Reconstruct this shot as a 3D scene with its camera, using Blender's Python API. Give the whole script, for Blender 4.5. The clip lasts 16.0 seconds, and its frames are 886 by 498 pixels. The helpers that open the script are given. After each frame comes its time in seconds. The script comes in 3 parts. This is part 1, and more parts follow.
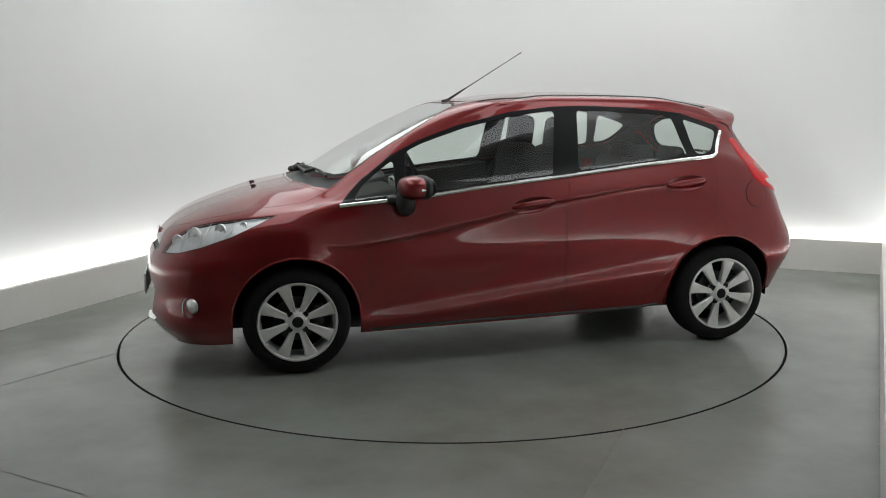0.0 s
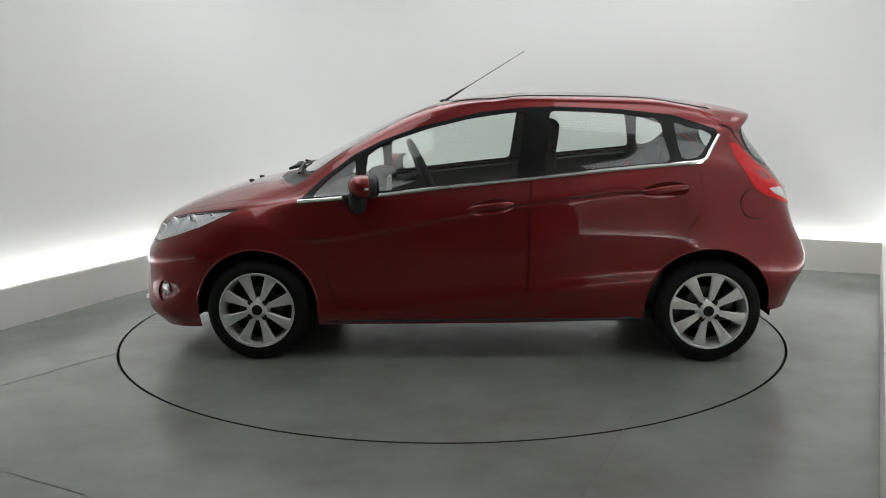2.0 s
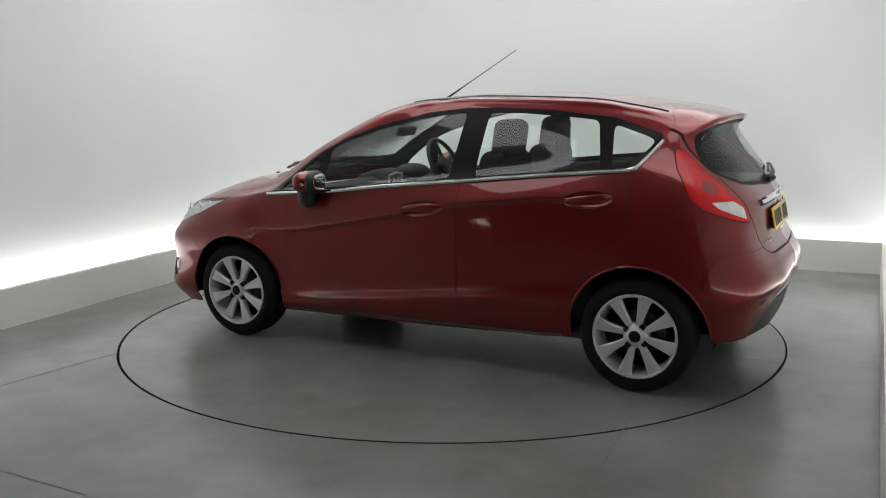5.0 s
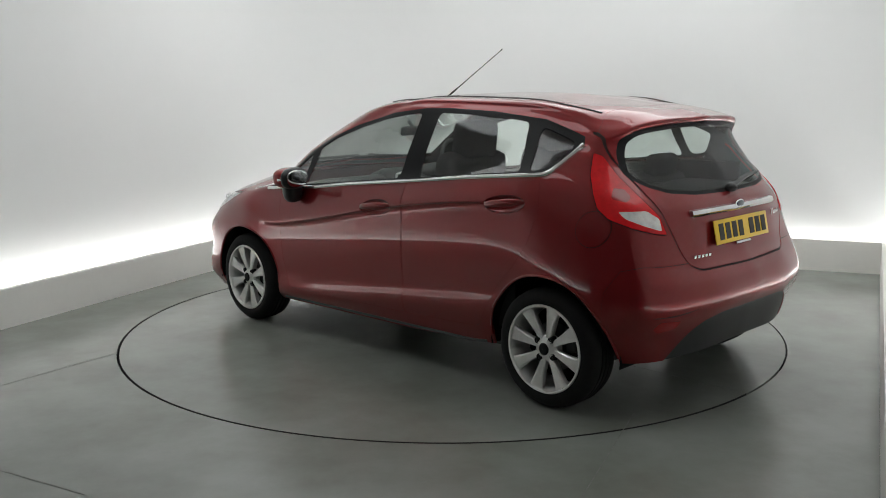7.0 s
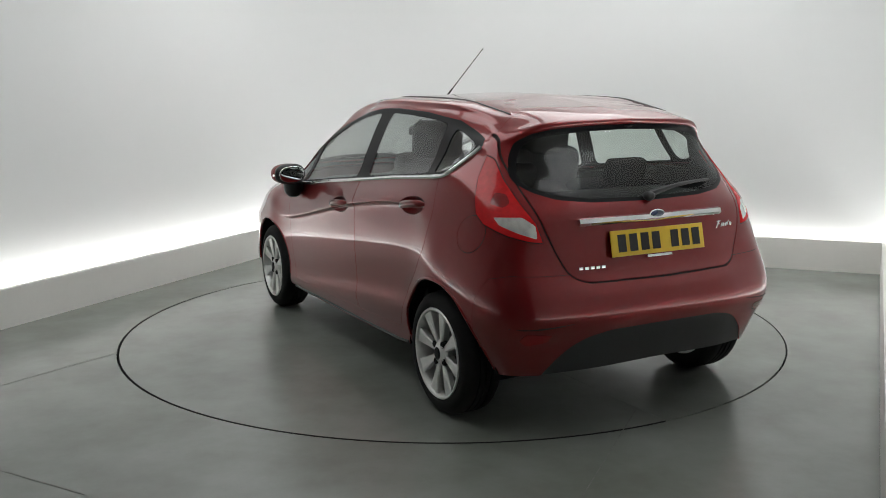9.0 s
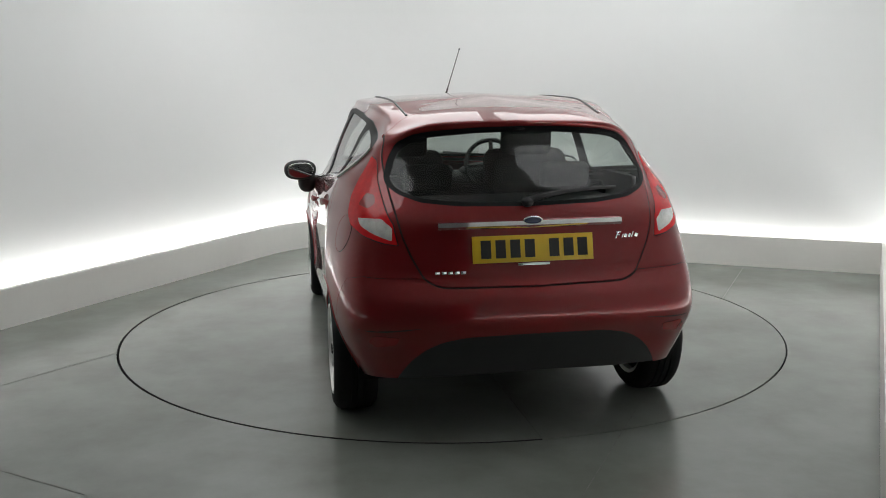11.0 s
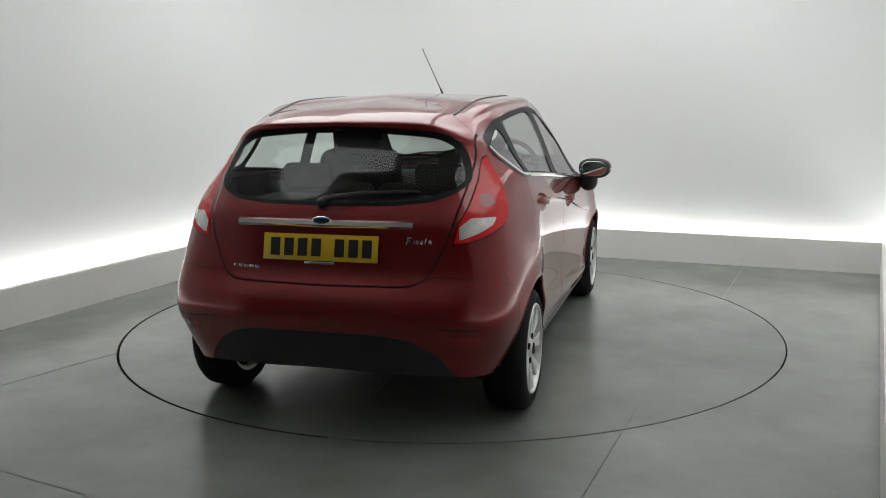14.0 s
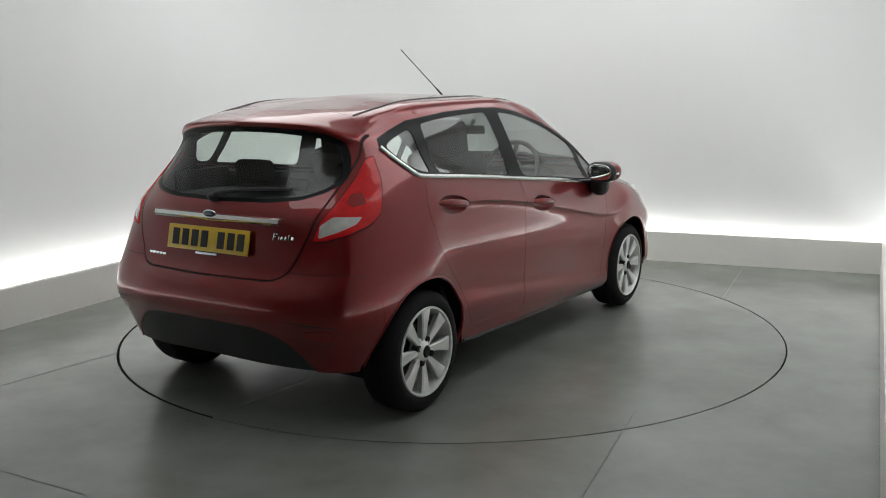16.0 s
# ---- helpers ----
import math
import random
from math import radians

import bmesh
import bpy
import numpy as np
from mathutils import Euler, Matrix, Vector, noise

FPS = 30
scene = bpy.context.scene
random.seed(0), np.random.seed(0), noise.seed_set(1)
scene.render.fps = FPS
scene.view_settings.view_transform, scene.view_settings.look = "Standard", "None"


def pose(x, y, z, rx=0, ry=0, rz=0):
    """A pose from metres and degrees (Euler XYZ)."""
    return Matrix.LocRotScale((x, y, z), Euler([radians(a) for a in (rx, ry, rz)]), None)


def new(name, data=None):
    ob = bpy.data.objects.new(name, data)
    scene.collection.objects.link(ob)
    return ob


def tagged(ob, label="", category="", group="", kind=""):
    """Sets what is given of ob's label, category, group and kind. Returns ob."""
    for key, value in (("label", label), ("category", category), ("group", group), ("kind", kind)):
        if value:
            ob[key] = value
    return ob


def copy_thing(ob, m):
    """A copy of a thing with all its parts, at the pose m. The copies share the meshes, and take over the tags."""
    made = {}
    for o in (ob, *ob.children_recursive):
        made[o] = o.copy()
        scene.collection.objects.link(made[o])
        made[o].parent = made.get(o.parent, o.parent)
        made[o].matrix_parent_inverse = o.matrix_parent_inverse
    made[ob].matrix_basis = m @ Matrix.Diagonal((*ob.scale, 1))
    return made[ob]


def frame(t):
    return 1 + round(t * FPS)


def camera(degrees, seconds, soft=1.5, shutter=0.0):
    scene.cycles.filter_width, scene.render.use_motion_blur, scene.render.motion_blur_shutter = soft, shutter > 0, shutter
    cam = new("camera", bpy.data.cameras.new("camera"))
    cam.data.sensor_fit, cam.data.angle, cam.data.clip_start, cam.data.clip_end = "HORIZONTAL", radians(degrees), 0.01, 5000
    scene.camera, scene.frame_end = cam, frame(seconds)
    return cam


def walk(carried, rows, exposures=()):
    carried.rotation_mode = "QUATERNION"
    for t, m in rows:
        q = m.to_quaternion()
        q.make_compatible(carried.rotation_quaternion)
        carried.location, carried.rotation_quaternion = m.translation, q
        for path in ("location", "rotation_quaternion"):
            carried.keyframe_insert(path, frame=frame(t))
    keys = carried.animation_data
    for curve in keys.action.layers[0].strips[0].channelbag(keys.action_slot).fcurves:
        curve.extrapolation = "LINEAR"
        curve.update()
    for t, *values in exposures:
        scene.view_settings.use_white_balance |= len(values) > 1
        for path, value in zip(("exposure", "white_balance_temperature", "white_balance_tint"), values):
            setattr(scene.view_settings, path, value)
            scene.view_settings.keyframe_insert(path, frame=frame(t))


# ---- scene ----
CAM_EYE = (0.0, -5.646, 1.463)
cam = camera(52.82, 16.0, soft=0.95)
EYE_POSE = Matrix.Translation(CAM_EYE) @ pose(0, 0, 0, 0, 0, 0.468) @ pose(0, 0, 0, 90 - 9.818) @ pose(0, 0, 0, 0, 0, -0.516)
walk(cam, [(0.0, EYE_POSE), (16.0, EYE_POSE)], exposures=[(0.0, 0.0), (16.0, 0.0)])

# ---- light ----
world = bpy.data.worlds.new("world")
scene.world = world
world.use_nodes = True
world.node_tree.nodes["Background"].inputs[0].default_value = (0.8, 0.85, 0.9, 1)
world.node_tree.nodes["Background"].inputs[1].default_value = 0.15
STRIP_POWER = 9.3
CEILING_POWER = 1.7


# ---- materials ----
def mat(name, color, rough=0.5, metal=0.0, coat=0.0, spec=0.5, var=0.0, scale=8.0, bump=0.0, bscale=200.0, emit=0.0, alpha=None):
    m = bpy.data.materials.new(name)
    m.use_nodes = True
    nt = m.node_tree
    b = nt.nodes["Principled BSDF"]
    b.inputs["Base Color"].default_value = (*color, 1)
    b.inputs["Roughness"].default_value = rough
    b.inputs["Metallic"].default_value = metal
    b.inputs["Coat Weight"].default_value = coat
    b.inputs["Coat Roughness"].default_value = 0.02
    b.inputs["Coat IOR"].default_value = 1.5
    b.inputs["Specular IOR Level"].default_value = spec
    if emit:
        b.inputs["Emission Color"].default_value = (*color, 1)
        b.inputs["Emission Strength"].default_value = emit
    tc = nt.nodes.new("ShaderNodeTexCoord")
    if var:
        n1, n2 = nt.nodes.new("ShaderNodeTexNoise"), nt.nodes.new("ShaderNodeTexNoise")
        n1.inputs["Scale"].default_value, n2.inputs["Scale"].default_value = scale, scale * 14
        n1.inputs["Detail"].default_value = n2.inputs["Detail"].default_value = 5
        add = nt.nodes.new("ShaderNodeMath")
        add.operation = "MULTIPLY_ADD"
        add.inputs[1].default_value = 0.4
        mr = nt.nodes.new("ShaderNodeMapRange")
        mr.inputs["From Min"].default_value, mr.inputs["From Max"].default_value = 0.35, 1.05
        mr.inputs["To Min"].default_value, mr.inputs["To Max"].default_value = 1 - var, 1 + var
        mul = nt.nodes.new("ShaderNodeVectorMath")
        mul.operation = "SCALE"
        mul.inputs[0].default_value = color
        for n in (n1, n2):
            nt.links.new(tc.outputs["Object"], n.inputs["Vector"])
        nt.links.new(n2.outputs[0], add.inputs[0])
        nt.links.new(n1.outputs[0], add.inputs[2])
        nt.links.new(add.outputs[0], mr.inputs[0])
        nt.links.new(mr.outputs[0], mul.inputs["Scale"])
        nt.links.new(mul.outputs[0], b.inputs["Base Color"])
    if bump:
        n3, bp = nt.nodes.new("ShaderNodeTexNoise"), nt.nodes.new("ShaderNodeBump")
        n3.inputs["Scale"].default_value = bscale
        bp.inputs["Strength"].default_value, bp.inputs["Distance"].default_value = bump, 0.0003
        nt.links.new(tc.outputs["Object"], n3.inputs["Vector"])
        nt.links.new(n3.outputs[0], bp.inputs["Height"])
        nt.links.new(bp.outputs[0], b.inputs["Normal"])
    return m


def glass_mat(name, tint, gloss_rough=0.0, power=3.2, gain=0.8, base=0.07):
    m = bpy.data.materials.new(name)
    m.use_nodes = True
    nt = m.node_tree
    nt.nodes.remove(nt.nodes["Principled BSDF"])
    tr, gl, mix, lw, pw, fr = (nt.nodes.new("ShaderNode" + k) for k in ("BsdfTransparent", "BsdfGlossy", "MixShader", "LayerWeight", "Math", "Math"))
    tr.inputs[0].default_value = (*tint, 1)
    gl.inputs["Roughness"].default_value = gloss_rough
    lw.inputs[0].default_value = 0.5
    pw.operation, fr.operation = "POWER", "MULTIPLY_ADD"
    pw.inputs[1].default_value = power
    fr.inputs[1].default_value, fr.inputs[2].default_value = gain, base
    nt.links.new(lw.outputs["Facing"], pw.inputs[0])
    nt.links.new(pw.outputs[0], fr.inputs[0])
    nt.links.new(fr.outputs[0], mix.inputs[0])
    nt.links.new(tr.outputs[0], mix.inputs[1])
    nt.links.new(gl.outputs[0], mix.inputs[2])
    nt.links.new(mix.outputs[0], nt.nodes["Material Output"].inputs[0])
    return m


PAINT = mat("red_metallic_paint", (0.185, 0.0048, 0.0065), 0.38, 0.55, 1.0, spec=0.3, var=0.05, scale=3)
BLACK = mat("black_plastic", (0.014, 0.014, 0.015), 0.45, bump=0.25, bscale=600, var=0.15)
TRIM = mat("gloss_black_trim", (0.007, 0.007, 0.008), 0.45, spec=0.15, var=0.1)
# dark red that stands in for the shade in gaps and creases
SEAM = mat("seam_shadow", (0.03, 0.006, 0.006), 0.8)
RUBBER = mat("tyre_rubber", (0.009, 0.009, 0.009), 0.8, spec=0.2, bump=0.4, bscale=180, var=0.25, scale=20)
ALLOY = mat("silver_alloy", (0.68, 0.68, 0.66), 0.34, 0.35, 0.3, var=0.08, scale=20)
ALLOY_DARK = mat("brake_metal", (0.06, 0.06, 0.06), 0.5, 0.7, var=0.4, scale=30)
CHROME = mat("chrome", (0.85, 0.85, 0.85), 0.1, 1.0)
CABIN = mat("cabin_plastic", (0.013, 0.0135, 0.014), 0.75, var=0.2, bump=0.3, bscale=400)
FABRIC = mat("charcoal_seat_fabric", (0.018, 0.019, 0.021), 0.95, spec=0.1, var=0.25, scale=30, bump=0.6, bscale=900)
HEADLINER = mat("grey_headliner", (0.04, 0.04, 0.04), 0.95, var=0.1)
GLASS = glass_mat("tinted_glass", (0.89, 0.945, 0.915))
SCREEN_GLASS = glass_mat("windscreen_glass", (0.90, 0.95, 0.925), 0.0, 2.0, 1.3, 0.05)
REAR_GLASS = glass_mat("rear_glass", (0.78, 0.84, 0.81), 0.0, 5.0, 0.8, 0.045)
CLEAR = glass_mat("clear_lens", (0.92, 0.93, 0.94), 0.02)
REFLECTOR = mat("lamp_reflector", (0.8, 0.8, 0.8), 0.32, 0.9)
LAMP_BOWL = mat("lamp_bowl", (0.84, 0.85, 0.85), 0.35, 0.25, var=0.2, scale=24)
RED_DARK = mat("bumper_reflector_red", (0.24, 0.006, 0.008), 0.2, coat=0.4, var=0.1)
RED_LENS = mat("red_lens", (0.60, 0.008, 0.012), 0.2, coat=0.25, spec=0.3, var=0.18, scale=40)
AMBER = mat("clear_reverse_lens", (0.72, 0.70, 0.68), 0.12, 0.45, 1.0, var=0.3, scale=25)
YELLOW = mat("yellow_plate", (0.72, 0.47, 0.02), 0.35, coat=0.4, var=0.04)
INK = mat("plate_ink", (0.012, 0.012, 0.012), 0.5)
BADGE = mat("badge_blue", (0.01, 0.02, 0.07), 0.2, coat=1.0)
MIRROR = mat("mirror_glass", (0.9, 0.9, 0.9), 0.02, 1.0)
WALL = mat("white_wall_paint", (0.80, 0.805, 0.80), 0.75, var=0.015, scale=0.8, bump=0.05, bscale=120)
LEDGE = mat("ledge_paint", (0.78, 0.765, 0.73), 0.6, var=0.04, scale=2)
# for the added walls out of view, dark to dim the car's reflections
DARK_SURROUND = mat("unseen_dark_surround", (0.16, 0.16, 0.165), 0.85, var=0.06, scale=0.6)
LINER = mat("arch_liner_plastic", (0.008, 0.008, 0.008), 0.9, spec=0.1, var=0.3, scale=20)
CEIL = mat("ceiling_paint", (0.75, 0.75, 0.74), 0.9, var=0.02, scale=1)
LIGHT = mat("light_strip_glow", (1.0, 1.0, 0.995), 0.5, emit=STRIP_POWER)
PANEL = mat("ceiling_panel_glow", (0.97, 1.0, 1.0), 0.5, emit=CEILING_POWER)


def floor_mat(name, color):
    m = mat(name, color, 0.24)
    nt = m.node_tree
    b = nt.nodes["Principled BSDF"]
    tc, n1, n2, ramp, mix = (nt.nodes.new("ShaderNode" + k) for k in ("TexCoord", "TexNoise", "TexNoise", "ValToRGB", "Math"))
    n1.inputs["Scale"].default_value, n1.inputs["Detail"].default_value = 1.3, 7
    n1.inputs["Roughness"].default_value = 0.62
    n2.inputs["Scale"].default_value, n2.inputs["Detail"].default_value = 3.1, 6
    low, high = ramp.color_ramp.elements
    low.position, high.position = 0.35, 0.9
    low.color = (color[0] * 0.74, color[1] * 0.74, color[2] * 0.66, 1)
    high.color = (color[0] * 1.32, color[1] * 1.30, color[2] * 1.28, 1)
    b.inputs["Specular IOR Level"].default_value = 0.75
    for n in (n1, n2):
        nt.links.new(tc.outputs["Object"], n.inputs["Vector"])
    mix.operation = "MULTIPLY_ADD"
    mix.inputs[1].default_value = 0.25
    nt.links.new(n2.outputs[0], mix.inputs[0])
    nt.links.new(n1.outputs[0], mix.inputs[2])
    nt.links.new(mix.outputs[0], ramp.inputs[0])
    nt.links.new(ramp.outputs[0], b.inputs["Base Color"])
    return m


FLOOR = floor_mat("painted_concrete", (0.186, 0.202, 0.188))
PIT = mat("gap_dark", (0.015, 0.015, 0.015), 0.9)


# ---- mesh helpers ----
def part(name, bm, material, parent=None, label="", smooth=True):
    me = bpy.data.meshes.new(name)
    lay = bm.verts.layers.float_vector.get("nrm")
    nrm = [v[lay].normalized() for v in bm.verts] if lay else None
    bm.to_mesh(me)
    bm.free()
    me.materials.append(material)
    if smooth:
        for p in me.polygons:
            p.use_smooth = True
        if nrm:
            me.normals_split_custom_set_from_vertices(nrm)
        else:
            me.set_sharp_from_angle(angle=radians(38))
    ob = new(name, me)
    if parent:
        ob.parent = parent
    if label:
        ob["label"] = label
    return ob


def rbox(bm, c, s, bevel=0.01, rot=(0, 0, 0), seg=2):
    m = pose(*c, *rot) @ Matrix.Diagonal((*s, 1))
    vs = bmesh.ops.create_cube(bm, size=1, matrix=m)["verts"]
    if bevel:
        es = list({e for v in vs for e in v.link_edges})
        bmesh.ops.bevel(bm, geom=es, offset=bevel, segments=seg, affect="EDGES", profile=0.5)
    return bm


def box(c, s, bevel=0.01, rot=(0, 0, 0), seg=2):
    return rbox(bmesh.new(), c, s, bevel, rot, seg)


def tube(pts, r, n=8, flat=1.0, bm=None):
    bm = bm or bmesh.new()
    pts = [Vector(p) for p in pts]
    rings = []
    for i, p in enumerate(pts):
        d = (pts[min(i + 1, len(pts) - 1)] - pts[max(i - 1, 0)]).normalized()
        a = d.cross(Vector((0, 0, 1)))
        a = a.normalized() if a.length > 1e-4 else Vector((1, 0, 0))
        b = a.cross(d)
        rr = r[i] if isinstance(r, (list, tuple)) else r
        rings.append([bm.verts.new(p + a * math.cos(k * 2 * math.pi / n) * rr * flat + b * math.sin(k * 2 * math.pi / n) * rr) for k in range(n)])
    for q, w in zip(rings, rings[1:]):
        for k in range(n):
            bm.faces.new((q[k], q[(k + 1) % n], w[(k + 1) % n], w[k]))
    bm.faces.new(rings[0][::-1])
    bm.faces.new(rings[-1])
    bmesh.ops.recalc_face_normals(bm, faces=bm.faces[:])
    return bm


def lathe(profile, n=48, close=False):
    """Turns (radius, y) round the y axis."""
    bm = bmesh.new()
    rows = [[bm.verts.new((r * math.cos(k * 2 * math.pi / n), y, r * math.sin(k * 2 * math.pi / n))) for k in range(n)] for r, y in profile]
    pairs = list(zip(rows, rows[1:])) + ([(rows[-1], rows[0])] if close else [])
    for q, w in pairs:
        for k in range(n):
            bm.faces.new((q[k], q[(k + 1) % n], w[(k + 1) % n], w[k]))
    bmesh.ops.recalc_face_normals(bm, faces=bm.faces[:])
    return bm


def ellipsoid(c, s, u=20, v=12, power=1.0, rot=(0, 0, 0)):
    bm = bmesh.new()
    bmesh.ops.create_uvsphere(bm, u_segments=u, v_segments=v, radius=1)
    for w in bm.verts:
        w.co = Vector([math.copysign(abs(q) ** power, q) for q in w.co])
    bmesh.ops.transform(bm, matrix=pose(*c, *rot) @ Matrix.Diagonal((*s, 1)), verts=bm.verts[:])
    return bm


def prism(poly, z0, z1):
    bm = bmesh.new()
    lo = [bm.verts.new((x, y, z0)) for x, y in poly]
    hi = [bm.verts.new((x, y, z1)) for x, y in poly]
    bm.faces.new(lo[::-1])
    bm.faces.new(hi)
    for i in range(len(poly)):
        j = (i + 1) % len(poly)
        bm.faces.new((lo[i], lo[j], hi[j], hi[i]))
    bmesh.ops.recalc_face_normals(bm, faces=bm.faces[:])
    return bm


# ---- the booth ----
CORNER, RIGHT, LEFT_END, RIGHT_END = Vector((-1.306, 3.404)), Vector((3.47, 1.446)), Vector((-5.35, -5.61)), Vector((0.66, -4.49))


def fillet(a, c, b, r, n=14):
    """A plan line from a by a rounded corner c to b."""
    u, v = (a - c).normalized(), (b - c).normalized()
    p, q = c + u * r, c + v * r
    return [a] + [p * (1 - t) ** 2 + c * 2 * t * (1 - t) + q * t * t for t in (i / n for i in range(n + 1))] + [b]


def offset(path, d):
    out = []
    for i, p in enumerate(path):
        t = (path[min(i + 1, len(path) - 1)] - path[max(i - 1, 0)]).normalized()
        out.append(p + Vector((-t.y, t.x)) * d)
    return out


def wall_strip(path, d0, d1, z0, z1):
    a, b = offset(path, d0), offset(path, d1)
    return prism([tuple(p) for p in a] + [tuple(p) for p in reversed(b)], z0, z1)


BACK = fillet(LEFT_END, CORNER, RIGHT, 1.0)
CEILING_Z = 3.3


def build_booth():
    ground = bmesh.new()
    R, n = 2.0505, 128
    inner = [ground.verts.new((R * math.cos(k * 2 * math.pi / n), R * math.sin(k * 2 * math.pi / n), 0)) for k in range(n)]
    outer = []
    for k in range(n):
        c, s = math.cos(k * 2 * math.pi / n), math.sin(k * 2 * math.pi / n)
        f = 9.5 / max(abs(c), abs(s))
        outer.append(ground.verts.new((c * f, s * f, 0)))
    low = [ground.verts.new((v.co.x, v.co.y, -0.05)) for v in inner]
    for k in range(n):
        j = (k + 1) % n
        ground.faces.new((inner[k], outer[k], outer[j], inner[j]))
        ground.faces.new((inner[k], inner[j], low[j], low[k]))
    tagged(part("floor", ground, FLOOR, smooth=False), "grey-green painted concrete floor, worn and slightly glossy", "floor", kind="structure")
    pit = bmesh.new()
    bmesh.ops.create_circle(pit, cap_ends=True, radius=2.08, segments=96, matrix=pose(0, 0, -0.06))
    # near-black collar on the floor's edge: the gap's shade as colour
    edge = [[pit.verts.new((2.0495 * math.cos(k * 2 * math.pi / n), 2.0495 * math.sin(k * 2 * math.pi / n), z)) for k in range(n)] for z in (-.0015, -.06)]
    for k in range(n):
        pit.faces.new((edge[0][k], edge[0][(k + 1) % n], edge[1][(k + 1) % n], edge[1][k]))
    tagged(part("turntable_pit", pit, PIT), "dark pit under the turntable seen through its gap", "pit", kind="structure")
    tagged(part("ledge_back", wall_strip(BACK + [RIGHT_END], 0.0, 0.05, 0, 0.256), LEDGE, smooth=False), "low off-white light ledge along the booth wall", "ledge", kind="structure")
    for name, path in (("wall_back", BACK + [RIGHT_END]),):
        ob = part(name, wall_strip(path, 0.22, 0.32, 0, CEILING_Z), WALL)
        tagged(ob, "smooth white booth wall lit from below", "wall", kind="structure")
        strip = part("cove_light", wall_strip(path, 0.12, 0.19, 0.17, 0.19), LIGHT, smooth=False)
        tagged(strip, "white light strip hidden behind the low ledge", "strip light")
    ce = bmesh.new()
    rbox(ce, (0, -1.5, CEILING_Z + 0.05), (19, 17, 0.1), 0)
    tagged(part("ceiling", ce, CEIL, smooth=False), "plain white ceiling", "ceiling", kind="structure")
    # unseen walls, added to close the room and darken what the car reflects
    for name, c, s in (("unseen_wall_camera_side", (-0.9, -6.75, 1.65), (9.9, 0.1, 3.3)), ("unseen_wall_left", (-5.8, -1.3, 1.65), (0.1, 10.8, 3.3)), ("unseen_wall_right", (4.0, -1.3, 1.65), (0.1, 10.8, 3.3)), ("unseen_wall_back", (-0.9, 4.1, 1.65), (9.9, 0.1, 3.3))):
        tagged(part(name, box(c, s, 0), DARK_SURROUND, smooth=False), "unseen dark wall, added to close the room and darken reflections", "wall", kind="structure")
    for x, y, w in ((-1.62, -1.3, 1.64), (1.62, -1.3, 1.64), (-0.9, 1.3, 2.36), (1.6, 1.1, 2.36)):
        lamp = tagged(new("ceiling_light"), "square white diffuser panel light in the ceiling", "ceiling light", "ceiling panel lights")
        lamp.location = (x, y, CEILING_Z)
        part("diffuser", box((0, 0, -0.03), (w, 2.4, 0.02), 0), PANEL, lamp, smooth=False)
        fr = bmesh.new()
        for sx in (-1, 1):
            rbox(fr, (sx * (w / 2 + 0.02), 0, -0.025), (0.04, 2.48, 0.05), 0.004)
            rbox(fr, (0, sx * 1.22, -0.025), (w, 0.04, 0.05), 0.004)
        part("frame", fr, CEIL, lamp)


def build_turntable():
    table = tagged(new("turntable"), "round grey painted turntable flush with the floor", "turntable")
    for h, R in ((0, 2.034), (1, 2.0395)):
        bm = bmesh.new()
        up = [bm.verts.new((R * math.cos((h + k / 64) * math.pi), R * math.sin((h + k / 64) * math.pi) + (0.0015 if h == 0 else -0.0015), 0)) for k in range(65)]
        bot = [bm.verts.new((v.co.x, v.co.y, -0.03)) for v in up]
        bm.faces.new(up)
        for k in range(65):
            j = (k + 1) % 65
            bm.faces.new((up[k], bot[k], bot[j], up[j]))
        part("half_plate", bm, FLOOR, table, smooth=False)
    # turntable edge coloured near-black, standing in for the shade in the gap
    rim = bmesh.new()
    n = 128
    a = [[rim.verts.new((r * math.cos(k * 2 * math.pi / n), r * math.sin(k * 2 * math.pi / n), z)) for k in range(n)] for r, z in ((2.0342, -.0006), (2.0365, -.0006), (2.0365, -.03))]
    for q, w in zip(a, a[1:]):
        for k in range(n):
            rim.faces.new((q[k], w[k], w[(k + 1) % n], q[(k + 1) % n]))
    part("rim_gap_shade", rim, PIT, table, "turntable edge coloured dark to give the gap its shade", smooth=False)
    return table


build_booth()
turntable = build_turntable()

# ---- the car's body surface ----
NU, NV = 10, 6
RINGS = []


def ring(*xyz):
    """One line round half the car, from the nose's middle by the flank to the tail's middle."""
    RINGS.append(np.array(xyz, float).reshape(11, 3))


def spline(c, n):
    """A smooth curve through the points c, n steps between two of them."""
    p = np.concatenate([[2 * c[0] - c[1]], c, [2 * c[-1] - c[-2]]])
    out = []
    for i in range(1, len(p) - 2):
        for t in (k / n for k in range(n)):
            a, b, d, e = p[i - 1], p[i], p[i + 1], p[i + 2]
            out.append(0.5 * (2 * b + (d - a) * t + (2 * a - 5 * b + 4 * d - e) * t * t + (3 * b - a - 3 * d + e) * t ** 3))
    return np.array(out + [c[-1]])


